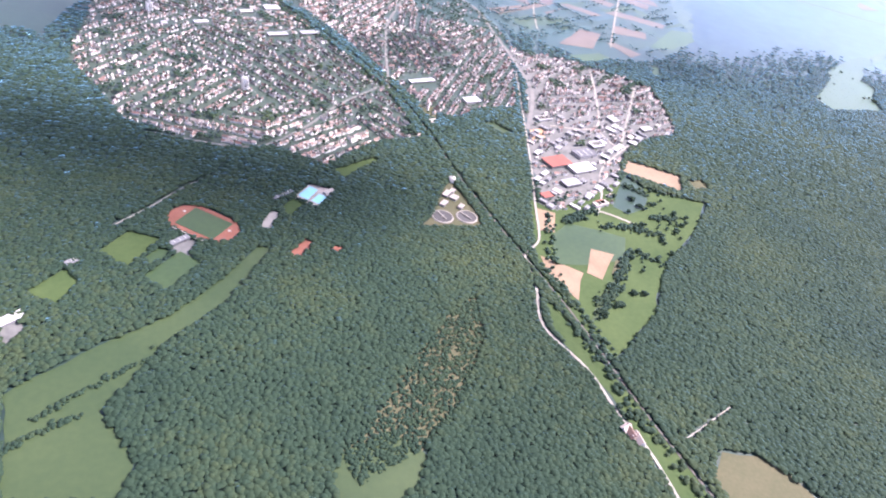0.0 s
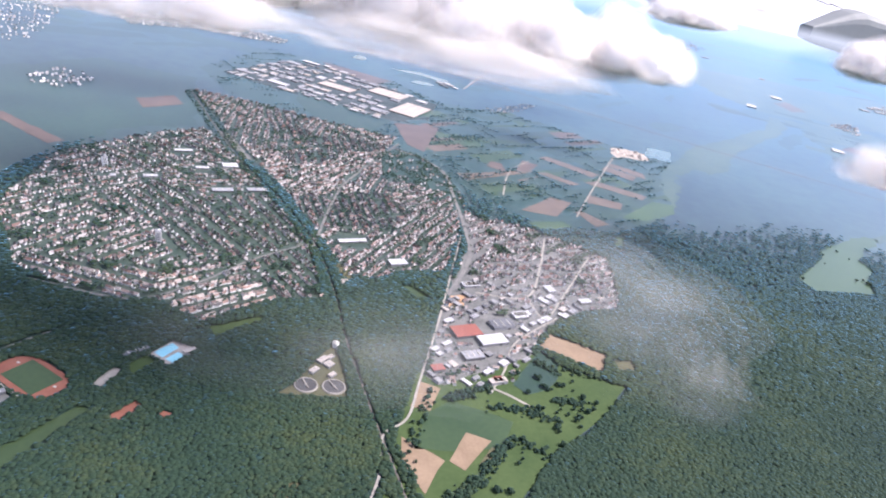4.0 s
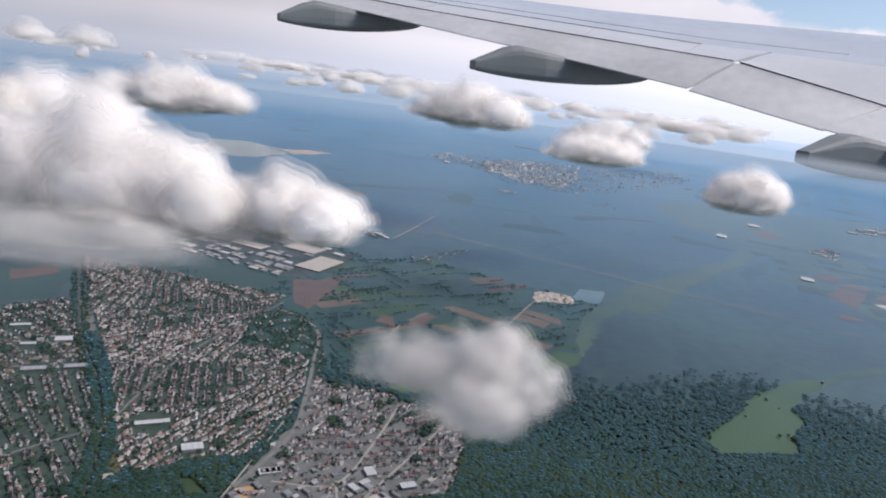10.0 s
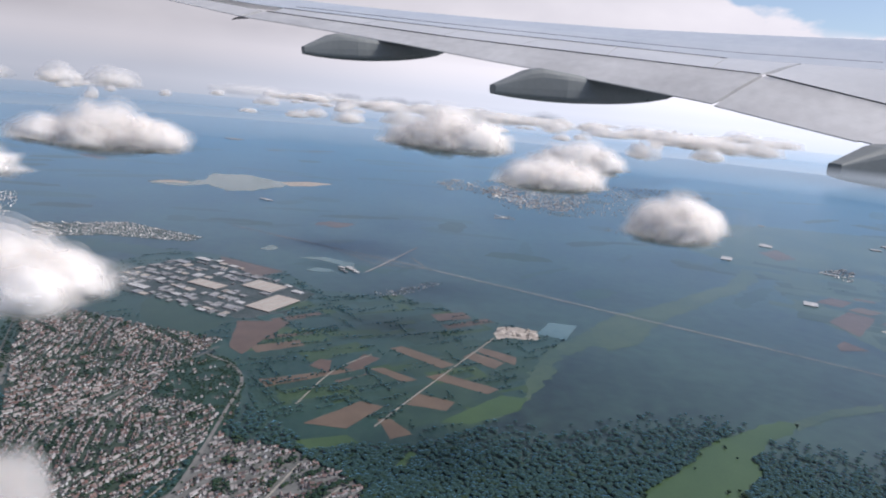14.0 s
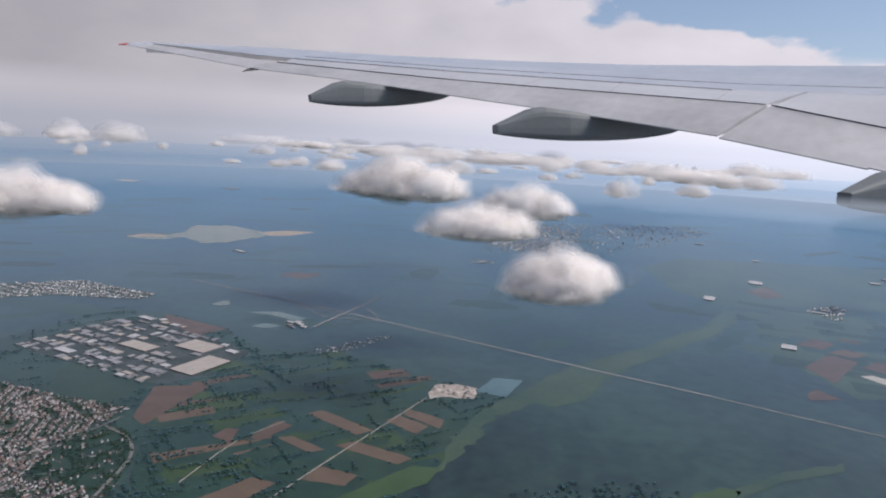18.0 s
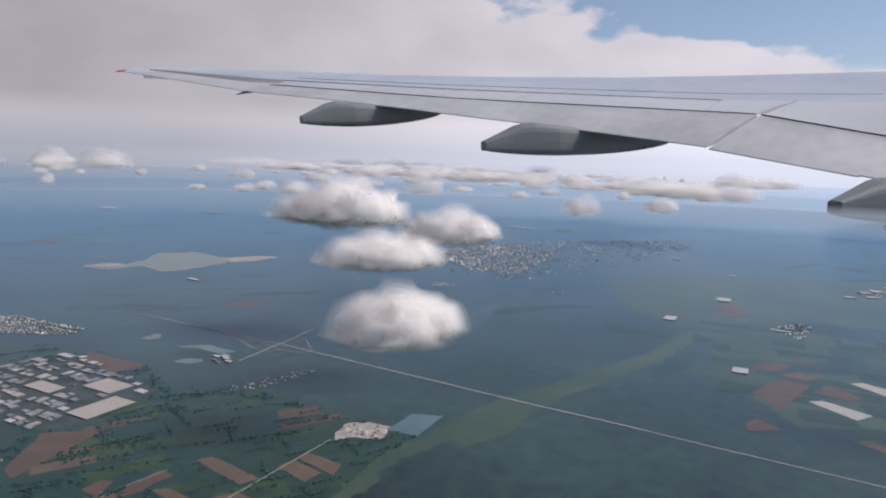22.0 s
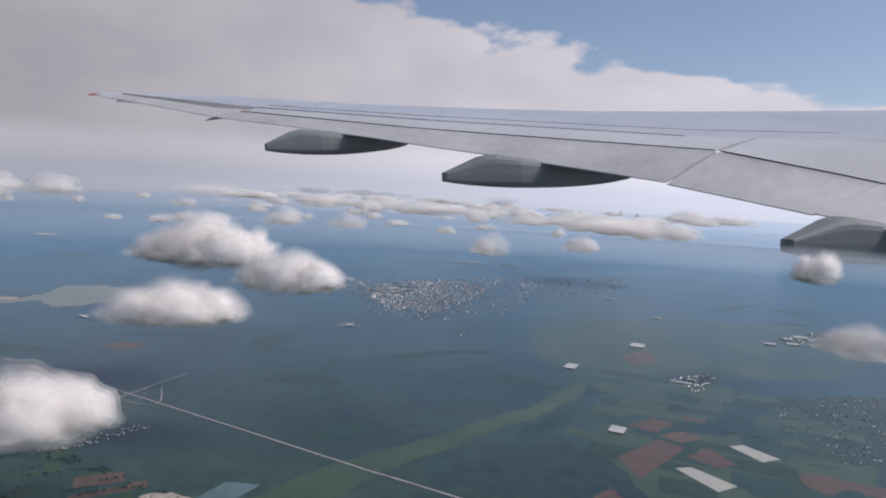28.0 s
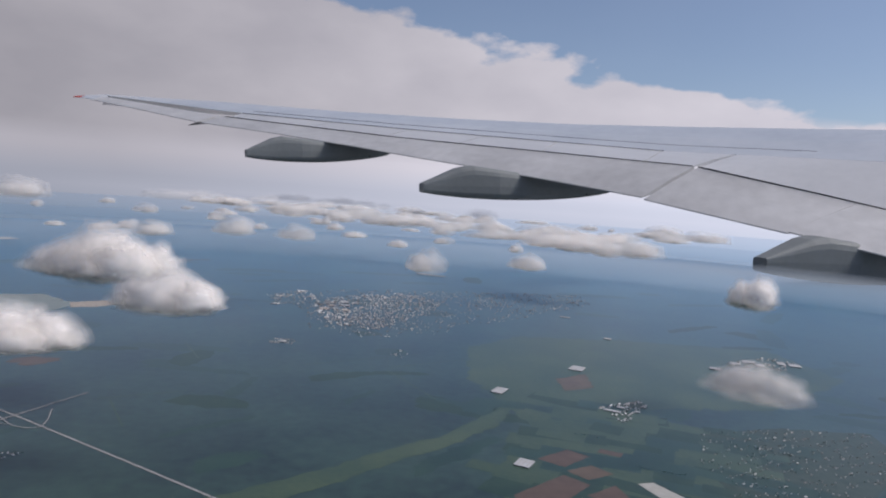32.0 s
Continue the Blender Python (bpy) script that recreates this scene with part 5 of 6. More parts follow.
def gravel_heap(x, y, r, h, seed):
    """A rough cone of sand with gullies."""
    rng = np.random.default_rng(seed)
    bm = bmesh.new()
    rings = [[bm.verts.new((q * r * math.cos(a) * rng.uniform(0.8, 1.2), q * r * math.sin(a) * rng.uniform(0.8, 1.2), z * h)) for a in np.linspace(0, 2 * math.pi, 14, endpoint=False)] for q, z in ((1.0, 0), (0.66, 0.42), (0.32, 0.85))]
    for p, q in zip(rings, rings[1:]):
        for k in range(14):
            bm.faces.new((p[k], p[(k + 1) % 14], q[(k + 1) % 14], q[k]))
    bm.faces.new(rings[-1])
    bmesh.ops.recalc_face_normals(bm, faces=bm.faces)
    ob = part("gravel_heap", bm, SAND)
    ob.location = (x, y, 0.0009)
    return tagged(ob, "rough heap of pale sand in the gravel pit", "gravel heap", "heaps in the gravel pit")


rng = np.random.default_rng(91)
for k, (x, y) in enumerate(rng.uniform((2.12, 3.86), (2.33, 4.00), (16, 2))):
    gravel_heap(x, y, rng.uniform(0.010, 0.024), rng.uniform(0.006, 0.016), 300 + k)


def railway_car(m):
    """A passenger car: body, roof, a band of windows, two bogies."""
    base = new("railway_car")
    base.matrix_world = m
    for name, mid, size, mat_c in (("body", 0.0022, (0.026, 0.0032, 0.0030), HALL_WHITE), ("roof", 0.0039, (0.0255, 0.0028, 0.0005), FOIL), ("window_band", 0.0026, (0.024, 0.0034, 0.0009), SEAL)):
        bm = bmesh.new()
        bmesh.ops.create_cube(bm, size=1, matrix=Matrix.Translation((0, 0, mid)) @ Matrix.Diagonal((*size, 1)))
        part(name, bm, mat_c, base)
    for side in (-1, 1):
        bm = bmesh.new()
        bmesh.ops.create_cube(bm, size=1, matrix=Matrix.Translation((side * 0.008, 0, 0.0004)) @ Matrix.Diagonal((0.004, 0.0024, 0.0008, 1)))
        part("bogie", bm, SEAL, base)
    return tagged(base, "white passenger car of a train on the railway", "railway car", "cars of one train")


(ax, ay), (bx, by) = ((0.371, 2.357)), ((0.462, 2.147))
turn = math.degrees(math.atan2(by - ay, bx - ax))
count = int(math.hypot(bx - ax, by - ay) / 0.028)
first = None
for k in range(count):
    m = pose(ax + (bx - ax) * k / count, ay + (by - ay) * k / count, 0.0016, 0, 0, turn)
    first = railway_car(m) if k == 0 else (copy_thing(first, m) and first)


def tree(r, h, seed):
    """A single broad tree: tapered trunk with limbs and a crown of many clumps."""
    rng = np.random.default_rng(seed)
    base = new("tree")
    bm = bmesh.new()
    bmesh.ops.create_cone(bm, cap_ends=True, segments=8, radius1=r * 0.12, radius2=r * 0.06, depth=h * 0.5, matrix=Matrix.Translation((0, 0, h * 0.25)))
    for k in range(4):
        m = Matrix.Rotation(k * 1.6, 4, "Z") @ Matrix.Translation((r * 0.2, 0, h * 0.5)) @ Matrix.Rotation(0.7, 4, "Y")
        bmesh.ops.create_cone(bm, cap_ends=True, segments=5, radius1=r * 0.05, radius2=r * 0.02, depth=h * 0.3, matrix=m)
    part("trunk", bm, SEAL, base)
    v, f = ico(1)
    vs, fs = [], []
    for k in range(26):
        q = rng.normal(0, 1, 3)
        q /= np.linalg.norm(q)
        q *= rng.uniform(0.35, 0.85)
        vs.append(v * r * rng.uniform(0.28, 0.45) * rng.uniform(0.75, 1.25, (len(v), 1)) + q * np.array([r, r, h * 0.32]) + (0, 0, h * 0.62))
        fs.append(f + k * len(v))
    crown = new("crown", from_arrays("crown", np.concatenate(vs), np.concatenate(fs), LEAF, True))
    crown.parent = base
    return tagged(base, "single broad-crowned green tree in a meadow", "tree", "single trees in the meadows")


grown = [tree(0.0055, 0.011, 1), tree(0.0042, 0.008, 2), tree(0.0075, 0.013, 3)]
rng = np.random.default_rng(88)
places = []
for poly, many in ((EAST_MEADOW, 85), (LONG_STRIP, 6), (TAN_FIELD, 5), (FAR_CLEARING, 14)):
    p = np.array(poly)
    got = 0
    while got < many:
        q = rng.uniform(p.min(0), p.max(0))
        if inside(q[:1], q[1:], poly)[0]:
            bunch = 1 + int(rng.random() < 0.4) * rng.integers(1, 5)
            places += [q + rng.normal(0, 0.008, 2) * (b > 0) for b in range(bunch)]
            got += bunch
for k, q in enumerate(places):
    m = pose(q[0], q[1], 0, 0, 0, rng.uniform(0, 360))
    if k < 3:
        grown[k].matrix_world = m
    else:
        copy_thing(grown[k % 3], m)

# ---- woods ----
CROWN_V = np.array([(0, 0, 1)] + [(0.68 * math.cos(k), 0.68 * math.sin(k), 0.70) for k in np.arange(5) * 1.2566] + [(math.cos(k), math.sin(k), -0.35) for k in np.arange(5) * 1.2566 + 0.63])
CROWN_F = np.array([(0, 1 + k, 1 + (k + 1) % 5) for k in range(5)] + [(1 + k, 6 + k, 1 + (k + 1) % 5) for k in range(5)] + [(6 + k, 6 + (k + 1) % 5, 1 + (k + 1) % 5) for k in range(5)])


def crowns(name, x, y, r, mat, label, seed, lift=1.0, tall=0.28):
    """Tree crowns as uneven clumps without trunks, flattened so the canopy looks evenly shaded."""
    rng = np.random.default_rng(seed)
    n, k = len(x), len(CROWN_V)
    bump = rng.uniform(0.78, 1.22, (n, k, 1))
    v = CROWN_V[None] * bump * r[:, None, None] * np.array([1, 1, tall])
    v += np.stack([x, y, r * lift], -1)[:, None]
    v[..., 2] = np.maximum(v[..., 2], 0.0002)
    ob = new(name, from_arrays(name, v.reshape(-1, 3), repeat_tris(CROWN_F, n, k), mat, True))
    return tagged(ob, label, "trees", kind="stuff")


def woods(x0, x1, y0, y1, step, seed):
    rng = np.random.default_rng(seed)
    x, y = np.meshgrid(np.arange(x0, x1, step), np.arange(y0, y1, step))
    x, y = x.ravel() + rng.normal(0, step * 0.3, x.size), y.ravel() + rng.normal(0, step * 0.3, x.size)
    ok = np.ones(len(x), bool)
    for poly in OPEN_LAND:
        ok &= ~inside(x, y, poly)
    for line, reach in LANES:
        ok &= ~near_line(x, y, line, reach * 0.5 + 0.003)
    ok &= ~inside(x, y, FARM)
    # the wood thins out towards its far edge
    ok &= rng.random(len(x)) < np.clip((3.0 - y + 0.12 * np.sin(x * 5)) / 0.9, 0, 1)
    # ragged outer edges
    ragged = 0.07 * np.sin(x * 9 + y * 4) + 0.05 * np.sin(y * 17 - x * 6)
    rim = np.minimum(np.minimum(x + 1.25, 4.3 - x) * 0.35, y - 0.3) + ragged
    ok &= rim > 0.22 * rng.random(len(x))
    ok &= (y > 1.5) | (np.minimum(x + 0.95, 2.35 - x) + ragged > 0.2 * rng.random(len(x)))
    for poly in (ESTATE, FAR_WEST, SETTLEMENT):
        ok &= ~inside(x, y, poly)
    return x[ok], y[ok], rng.uniform(0.74, 1.14, ok.sum()) * step


rng_w = np.random.default_rng(20)
for k, (x0, x1, y0, y1, step) in enumerate(((-0.95, 2.35, 0.30, 1.5, 0.0071), (-1.25, 3.9, 1.5, 2.3, 0.0090), (-1.25, 4.3, 2.3, 3.1, 0.0100))):
    x, y, r = woods(x0, x1, y0, y1, step, 21 + k)
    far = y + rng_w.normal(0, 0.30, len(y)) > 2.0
    for kind, mat_w, text in ((~far, LEAF, "dense mixed green forest"), (far, LEAF_HAZED, "dark green forest beyond the fields")):
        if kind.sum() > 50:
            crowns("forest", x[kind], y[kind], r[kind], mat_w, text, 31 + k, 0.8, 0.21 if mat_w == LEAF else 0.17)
line = np.array(RAILWAY)
seat = rng_w.integers(0, len(line) - 1, 2600)
along = rng_w.random(2600)[:, None]
spot = line[seat] * (1 - along) + line[seat + 1] * along
spot += rng_w.choice((-1, 1), (2600, 1)) * rng_w.uniform(0.006, 0.034, (2600, 1)) * np.array([0.9, 0.45])
spot = spot[(spot[:, 1] >= 1.05) | (rng_w.random(2600) < 0.25)]
crowns("embankment_trees", spot[:, 0], spot[:, 1], rng_w.uniform(0.004, 0.008, len(spot)), LEAF, "trees along the railway cutting", 37, 0.8)
t = np.array(TREES)
crowns("garden_trees", t[:, 0], t[:, 1], t[:, 2], LEAF, "garden trees between the houses", 38, 1.3)
LEAFY = [(0.670, 2.955), (0.654, 3.180), (0.770, 3.331), (0.887, 3.273), (1.007, 3.052), (1.044, 2.752), (1.028, 2.604), (0.783, 2.817)]
rng = np.random.default_rng(63)
p = np.array(LEAFY)
q = rng.uniform(p.min(0), p.max(0), (2600, 2))
q = q[inside(q[:, 0], q[:, 1], LEAFY) & (np.sin(q[:, 0] * 34 + 2 * np.sin(q[:, 1] * 17)) * np.sin(q[:, 1] * 29) > -0.25)]
crowns("orchard_trees", q[:, 0], q[:, 1], rng.uniform(0.002, 0.006, len(q)), LEAF, "leafy gardens and small woods beside the town", 42, 0.8)
rng = np.random.default_rng(62)
p = np.array(SCRUB_LAND)
q = rng.uniform(p.min(0), p.max(0), (7000, 2))
q = q[inside(q[:, 0], q[:, 1], SCRUB_LAND)]
crowns("shrubs", q[:, 0], q[:, 1], rng.uniform(0.0015, 0.0050, len(q)), LEAF, "young trees and shrubs in the clearing", 36, 0.8)
# belts of trees round the meadows beside the business park
BELTS = [[(1.103, 1.605), (1.164, 1.546)], [(1.186, 1.573), (1.302, 1.545)], [(0.985, 1.269), (1.055, 1.217)], [(0.809, 1.062), (0.883, 1.136), (0.949, 1.222)], [(0.797, 1.422), (0.741, 1.233)],
         [(0.845, 1.398), (0.888, 1.417), (0.952, 1.468)], [(1.127, 1.433), (1.205, 1.425)], [(1.044, 1.374), (1.110, 1.345)], [(0.942, 1.379), (1.025, 1.373)], [(0.785, 1.020), (0.880, 1.120)]]
for k, row in enumerate(BELTS):
    rng = np.random.default_rng(140 + k)
    line = np.array(smooth_line(row, 20))
    belt = np.repeat(line, 2 if len(row) < 3 else 3, 0)
    belt = belt + rng.normal(0, 0.0085, belt.shape)
    crowns("tree_belt", belt[:, 0], belt[:, 1], rng.uniform(0.0028, 0.0070, len(belt)), LEAF, "belt of trees and bushes at a meadow's edge", 150 + k, 0.9, 0.5)
# a ditch with bushes across the long clearing
for row in ([(-0.324, 0.787), (-0.260, 0.846), (-0.179, 0.908), (-0.108, 0.977), (-0.039, 1.046)], [(-0.356, 0.725), (-0.318, 0.759), (-0.259, 0.791)]):
    line = np.array(smooth_line(row, 14))
    bend = np.repeat(line, 3, 0) + np.random.default_rng(64).normal(0, 0.004, (len(line) * 3, 2))
    crowns("bushes", bend[:, 0], bend[:, 1], np.random.default_rng(65).uniform(0.002, 0.005, len(bend)), LEAF, "row of bushes along a ditch in the clearing", 41, 0.8)
# hedges and groups of trees between the fields
rng = np.random.default_rng(61)
p = np.array(FARM)
hx, hy, hr = [], [], []
for k in range(620):
    q = rng.uniform(p.min(0), p.max(0))
    own = 0.58 + rng.normal(0, 0.12) + (math.pi / 2 if rng.random() < 0.25 else 0)
    for step in np.arange(0, rng.uniform(0.03, 0.28), 0.009):
        hx.append(q[0] + math.cos(own) * step + rng.normal(0, 0.006))
        hy.append(q[1] + math.sin(own) * step + rng.normal(0, 0.004))
        hr.append(rng.uniform(0.003, 0.010))
hx, hy, hr = np.array(hx), np.array(hy), np.array(hr)
ok = inside(hx, hy, FARM) & (rng.random(len(hx)) < 0.75)
for poly in OPEN_LAND:
    if len(poly) < 14:
        ok &= ~inside(hx, hy, poly)
p = np.array(EAST_FARM)
ex, ey = [], []
for k in range(14):
    q = rng.uniform(p.min(0), p.max(0))
    own = -0.37 + rng.normal(0, 0.12) + (math.pi / 2 if rng.random() < 0.4 else 0)
    for step in np.arange(0, rng.uniform(0.05, 0.5), 0.012):
        ex.append(q[0] + math.cos(own) * step + rng.normal(0, 0.006))
        ey.append(q[1] + math.sin(own) * step + rng.normal(0, 0.006))
ex, ey = np.array(ex), np.array(ey)
east_ok = inside(ex, ey, EAST_FARM) & (rng.random(len(ex)) < 0.7)
for poly in OPEN_LAND:
    if len(poly) == 4:
        east_ok &= ~inside(ex, ey, poly)
crowns("hedges", ex[east_ok], ey[east_ok], rng.uniform(0.003, 0.006, east_ok.sum()), LEAF_HAZED, "dark hedges between the eastern fields", 40, 0.9)
crowns("hedges", hx[ok], hy[ok], hr[ok] * 0.8, LEAF_HAZED, "hedges and rows of trees between the fields", 39, 0.9)


# ---- clouds ----
scene.cycles.transparent_max_bounces = 96


def lump(w, d, h, seed, level):
    """One billow: directions and their reach, with a flattened base."""
    v, f = ico(level)
    off = Vector((seed * 7.31, seed * 3.77, seed * 1.93))
    r = np.empty(len(v))
    for i, p in enumerate(v.tolist()):
        q = Vector(p)
        r[i] = 0.78 + 0.55 * (0.5 - abs(noise.fractal(q * 1.5 + off, 1.0, 2.0, 3))) + 0.10 * (0.5 - abs(noise.fractal(q * 5.0 + off, 0.9, 2.1, 4)))
    way = v * r[:, None] * np.array([w / 2, d / 2, h])
    way[:, 2] = np.where(way[:, 2] < 0, way[:, 2] * 0.35, way[:, 2])
    return way, f


def cloud(x, y, z, w, d, h, seed, label, billows=5, level=4, dense=True, veils=5, puff=0.45, reach=0.30, core=0.72, heart=True, vapour=None):
    """A cumulus: billows with a solid heart inside torn veils."""
    rng = np.random.default_rng(seed)
    base = new("cloud")
    base.location = (x, y, z)
    lumps = []
    for k in range(billows):
        q = 0 if k == 0 else rng.uniform(0.35, 1.0)
        a = rng.uniform(0, 6.283)
        size = (1.0 if k == 0 else rng.uniform(0.55, 0.85)) * (puff if billows > 1 else 1)
        tall = 1.0 if k == 0 else rng.uniform(0.5, 0.8)
        way, f = lump(w * size * 1.2, min(d, w) * size * 1.2, h * tall, seed * 10 + k, 3)
        fine = lump(w * size * 1.2, min(d, w) * size * 1.2, h * tall, seed * 10 + k, level) if dense else None
        lumps.append((np.array([math.cos(a) * q * w * reach, math.sin(a) * q * d * reach, 0]), way, f, fine))
    for mid, way, f, fine in lumps:
        body = None
        if not heart:
            shells = np.concatenate([mid + way * q for q in (0.55, 0.82, 1.09, 1.36)])
            ob = new("billow", from_arrays("billow", shells, repeat_tris(f, 4, len(way)), SCUD, True))
            ob.parent = base
            continue
        if dense:
            body = new("billow", from_arrays("billow", mid + fine[0] * core, fine[1], VAPOUR, True))
            body.parent = base
        for n in range(5 - veils, 5):
            name = "veil" if body else "billow"
            ob = new(name, from_arrays(name, mid + way * (0.80, 0.92, 1.04, 1.16, 1.28)[n], f, (vapour or (VEILS if dense else WISPS))[n], True))
            ob.parent = body or base
            body = body or ob
    return tagged(base, label, "cloud")


cloud(2.492, 2.59, 0.850, 0.385, 0.27, 0.112, 41, "small white cumulus cloud with a flat base", 7, 5, puff=0.54)
cloud(1.315, 0.905, 0.84, 0.25, 0.18, 0.055, 42, "ragged grey-white wisp of cloud", 11, 4, dense=False, puff=0.34, reach=0.42)
cloud(1.355, 0.925, 0.85, 0.13, 0.11, 0.050, 58, "ragged grey-white wisp of cloud", 3, 4, dense=False, puff=0.5)
cloud(0.598, 0.38, 0.85, 0.34, 0.20, 0.05, 57, "thin grey scrap of mist", 5, 4, dense=False, puff=0.6, veils=4, reach=0.34, vapour=MIST)
cloud(1.02, 1.50, 0.86, 0.42, 0.30, 0.09, 43, "ragged end of a white cloud bank", 8, 4, puff=0.36, reach=0.38)
cloud(0.68, 1.55, 0.86, 0.62, 0.42, 0.16, 51, "broad white cloud bank", 9, 4, puff=0.40, reach=0.38)
cloud(0.28, 1.70, 0.86, 0.66, 0.46, 0.15, 52, "broad white cloud bank", 9, 4, puff=0.40, reach=0.38)
cloud(0.62, 1.50, 0.83, 1.35, 0.55, 0.07, 59, "torn misty fringe of a cloud bank", 14, 4, dense=False, puff=0.26, reach=0.44, veils=4)
cloud(0.12, 1.34, 0.82, 0.42, 0.26, 0.06, 60, "torn misty fringe of a cloud bank", 7, 4, dense=False, puff=0.36, reach=0.40)
cloud(2.58, 4.67, 0.86, 0.75, 0.45, 0.15, 44, "white cumulus cloud with soft edges", 4)
cloud(2.30, 3.93, 0.83, 0.72, 0.40, 0.13, 45, "white cumulus cloud with soft edges", 5)
cloud(1.78, 5.7, 0.86, 1.15, 0.7, 0.24, 46, "heaped white cumulus cloud", 8)
cloud(6.27, 6.30, 0.83, 0.50, 0.4, 0.17, 47, "small white cumulus cloud", 3)
cloud(5.21, 4.0, 0.78, 0.55, 0.35, 0.10, 53, "thin grey-white wisp of cloud", 4, dense=False)
cloud(2.74, 2.62, 0.87, 0.16, 0.12, 0.05, 54, "thin torn scrap of cloud", 4, dense=False, puff=0.5, veils=4, vapour=MIST)
cloud(0.10, 3.75, 0.86, 0.85, 0.5, 0.17, 50, "white cumulus cloud bank", 7)
cloud(0.10, 2.55, 0.87, 0.62, 0.42, 0.13, 61, "white cumulus cloud beside a cloud bank", 6)
protos = [cloud(3.86, 7.36, 0.82, 0.45, 0.35, 0.13, 48, "small fair-weather cloud far away", 3, 3, heart=False), cloud(4.85, 8.24, 0.79, 0.5, 0.35, 0.10, 49, "small fair-weather cloud far away", 3, 3, heart=False), cloud(1.2, 10.5, 0.8, 0.8, 0.5, 0.16, 55, "small fair-weather cloud far away", 3, 3, heart=False)]
for p in protos:
    tagged(p, group="fair-weather clouds towards the horizon")
# the near edge of the cloud field runs from the right-hand distance away to the left
rng = np.random.default_rng(77)
for k in range(210):
    along, behind = rng.random(), 7.5 * rng.random() ** 1.8
    x, y = 7.4 - 13.5 * along + 0.55 * behind, 9.6 + 15.0 * along + 0.85 * behind
    bearing = math.atan2(x - 3.0, y - 1.0)
    if bearing > 0.40 and math.hypot(x - 3.0, y - 1.0) < 17.5 or rng.random() < 0.36 + 0.40 * math.sin(along * 31 + 2 * behind):
        continue
    p = protos[rng.integers(3)]
    p.scale = (rng.uniform(1.0, 3.4), rng.uniform(0.9, 2.6), rng.uniform(0.5, 1.15))
    copy_thing(p, pose(x, y, rng.uniform(0.74, 0.84), 0, 0, rng.uniform(-40, 40)))
# a broad low bank far off
for k, (x, y) in enumerate([(-8.7, 17.0), (-7.7, 18.2), (-6.6, 18.6), (-7.3, 17.3), (-9.6, 17.4), (-8.2, 19.0)]):
    p = protos[k % 3]
    p.scale = (3.2 - 0.3 * k, 2.4, 1.5 + 0.25 * (k % 3))
    copy_thing(p, pose(x, y, 0.80, 0, 0, 20 * k))
rng = np.random.default_rng(79)
for k in range(46):
    far, bearing = 8.5 + 9.0 * rng.random() ** 0.7, rng.uniform(-0.62, 0.30)
    x, y = 3.2 + far * math.sin(bearing), 1.0 + far * math.cos(bearing)
    p = protos[rng.integers(3)]
    p.scale = (rng.uniform(0.3, 1.2), rng.uniform(0.4, 1.0), rng.uniform(0.3, 0.7))
    copy_thing(p, pose(x, y, rng.uniform(0.76, 0.84), 0, 0, rng.uniform(-40, 40)))
for p in protos:
    p.scale = (1, 1, 1)

# ---- wing ----
def skin_part(name, near, far, thick, mat, parent, label="", steps=24):
    """A panel between a near and a far line of points, with an underside that closes to a thin near edge."""
    def along(line, t):
        t *= len(line) - 1
        k = min(int(t), len(line) - 2)
        return Vector(line[k]).lerp(Vector(line[k + 1]), t - k)
    bm = bmesh.new()
    rows = []
    for i in range(steps + 1):
        a, b = along(near, i / steps), along(far, i / steps)
        rise = (b - a).length * 0.012
        rows.append([bm.verts.new(p) for p in (a, a.lerp(b, 0.5) + Vector((0, 0, rise)), b, b - Vector((0, 0, thick)), a - Vector((0, 0, 0.02)))])
    for p, q in zip(rows, rows[1:]):
        for j in range(5):
            bm.faces.new((p[j], p[(j + 1) % 5], q[(j + 1) % 5], q[j]))
    bm.faces.new(rows[0])
    bm.faces.new(rows[-1][::-1])
    bmesh.ops.recalc_face_normals(bm, faces=bm.faces)
    return part(name, bm, mat, parent, label)


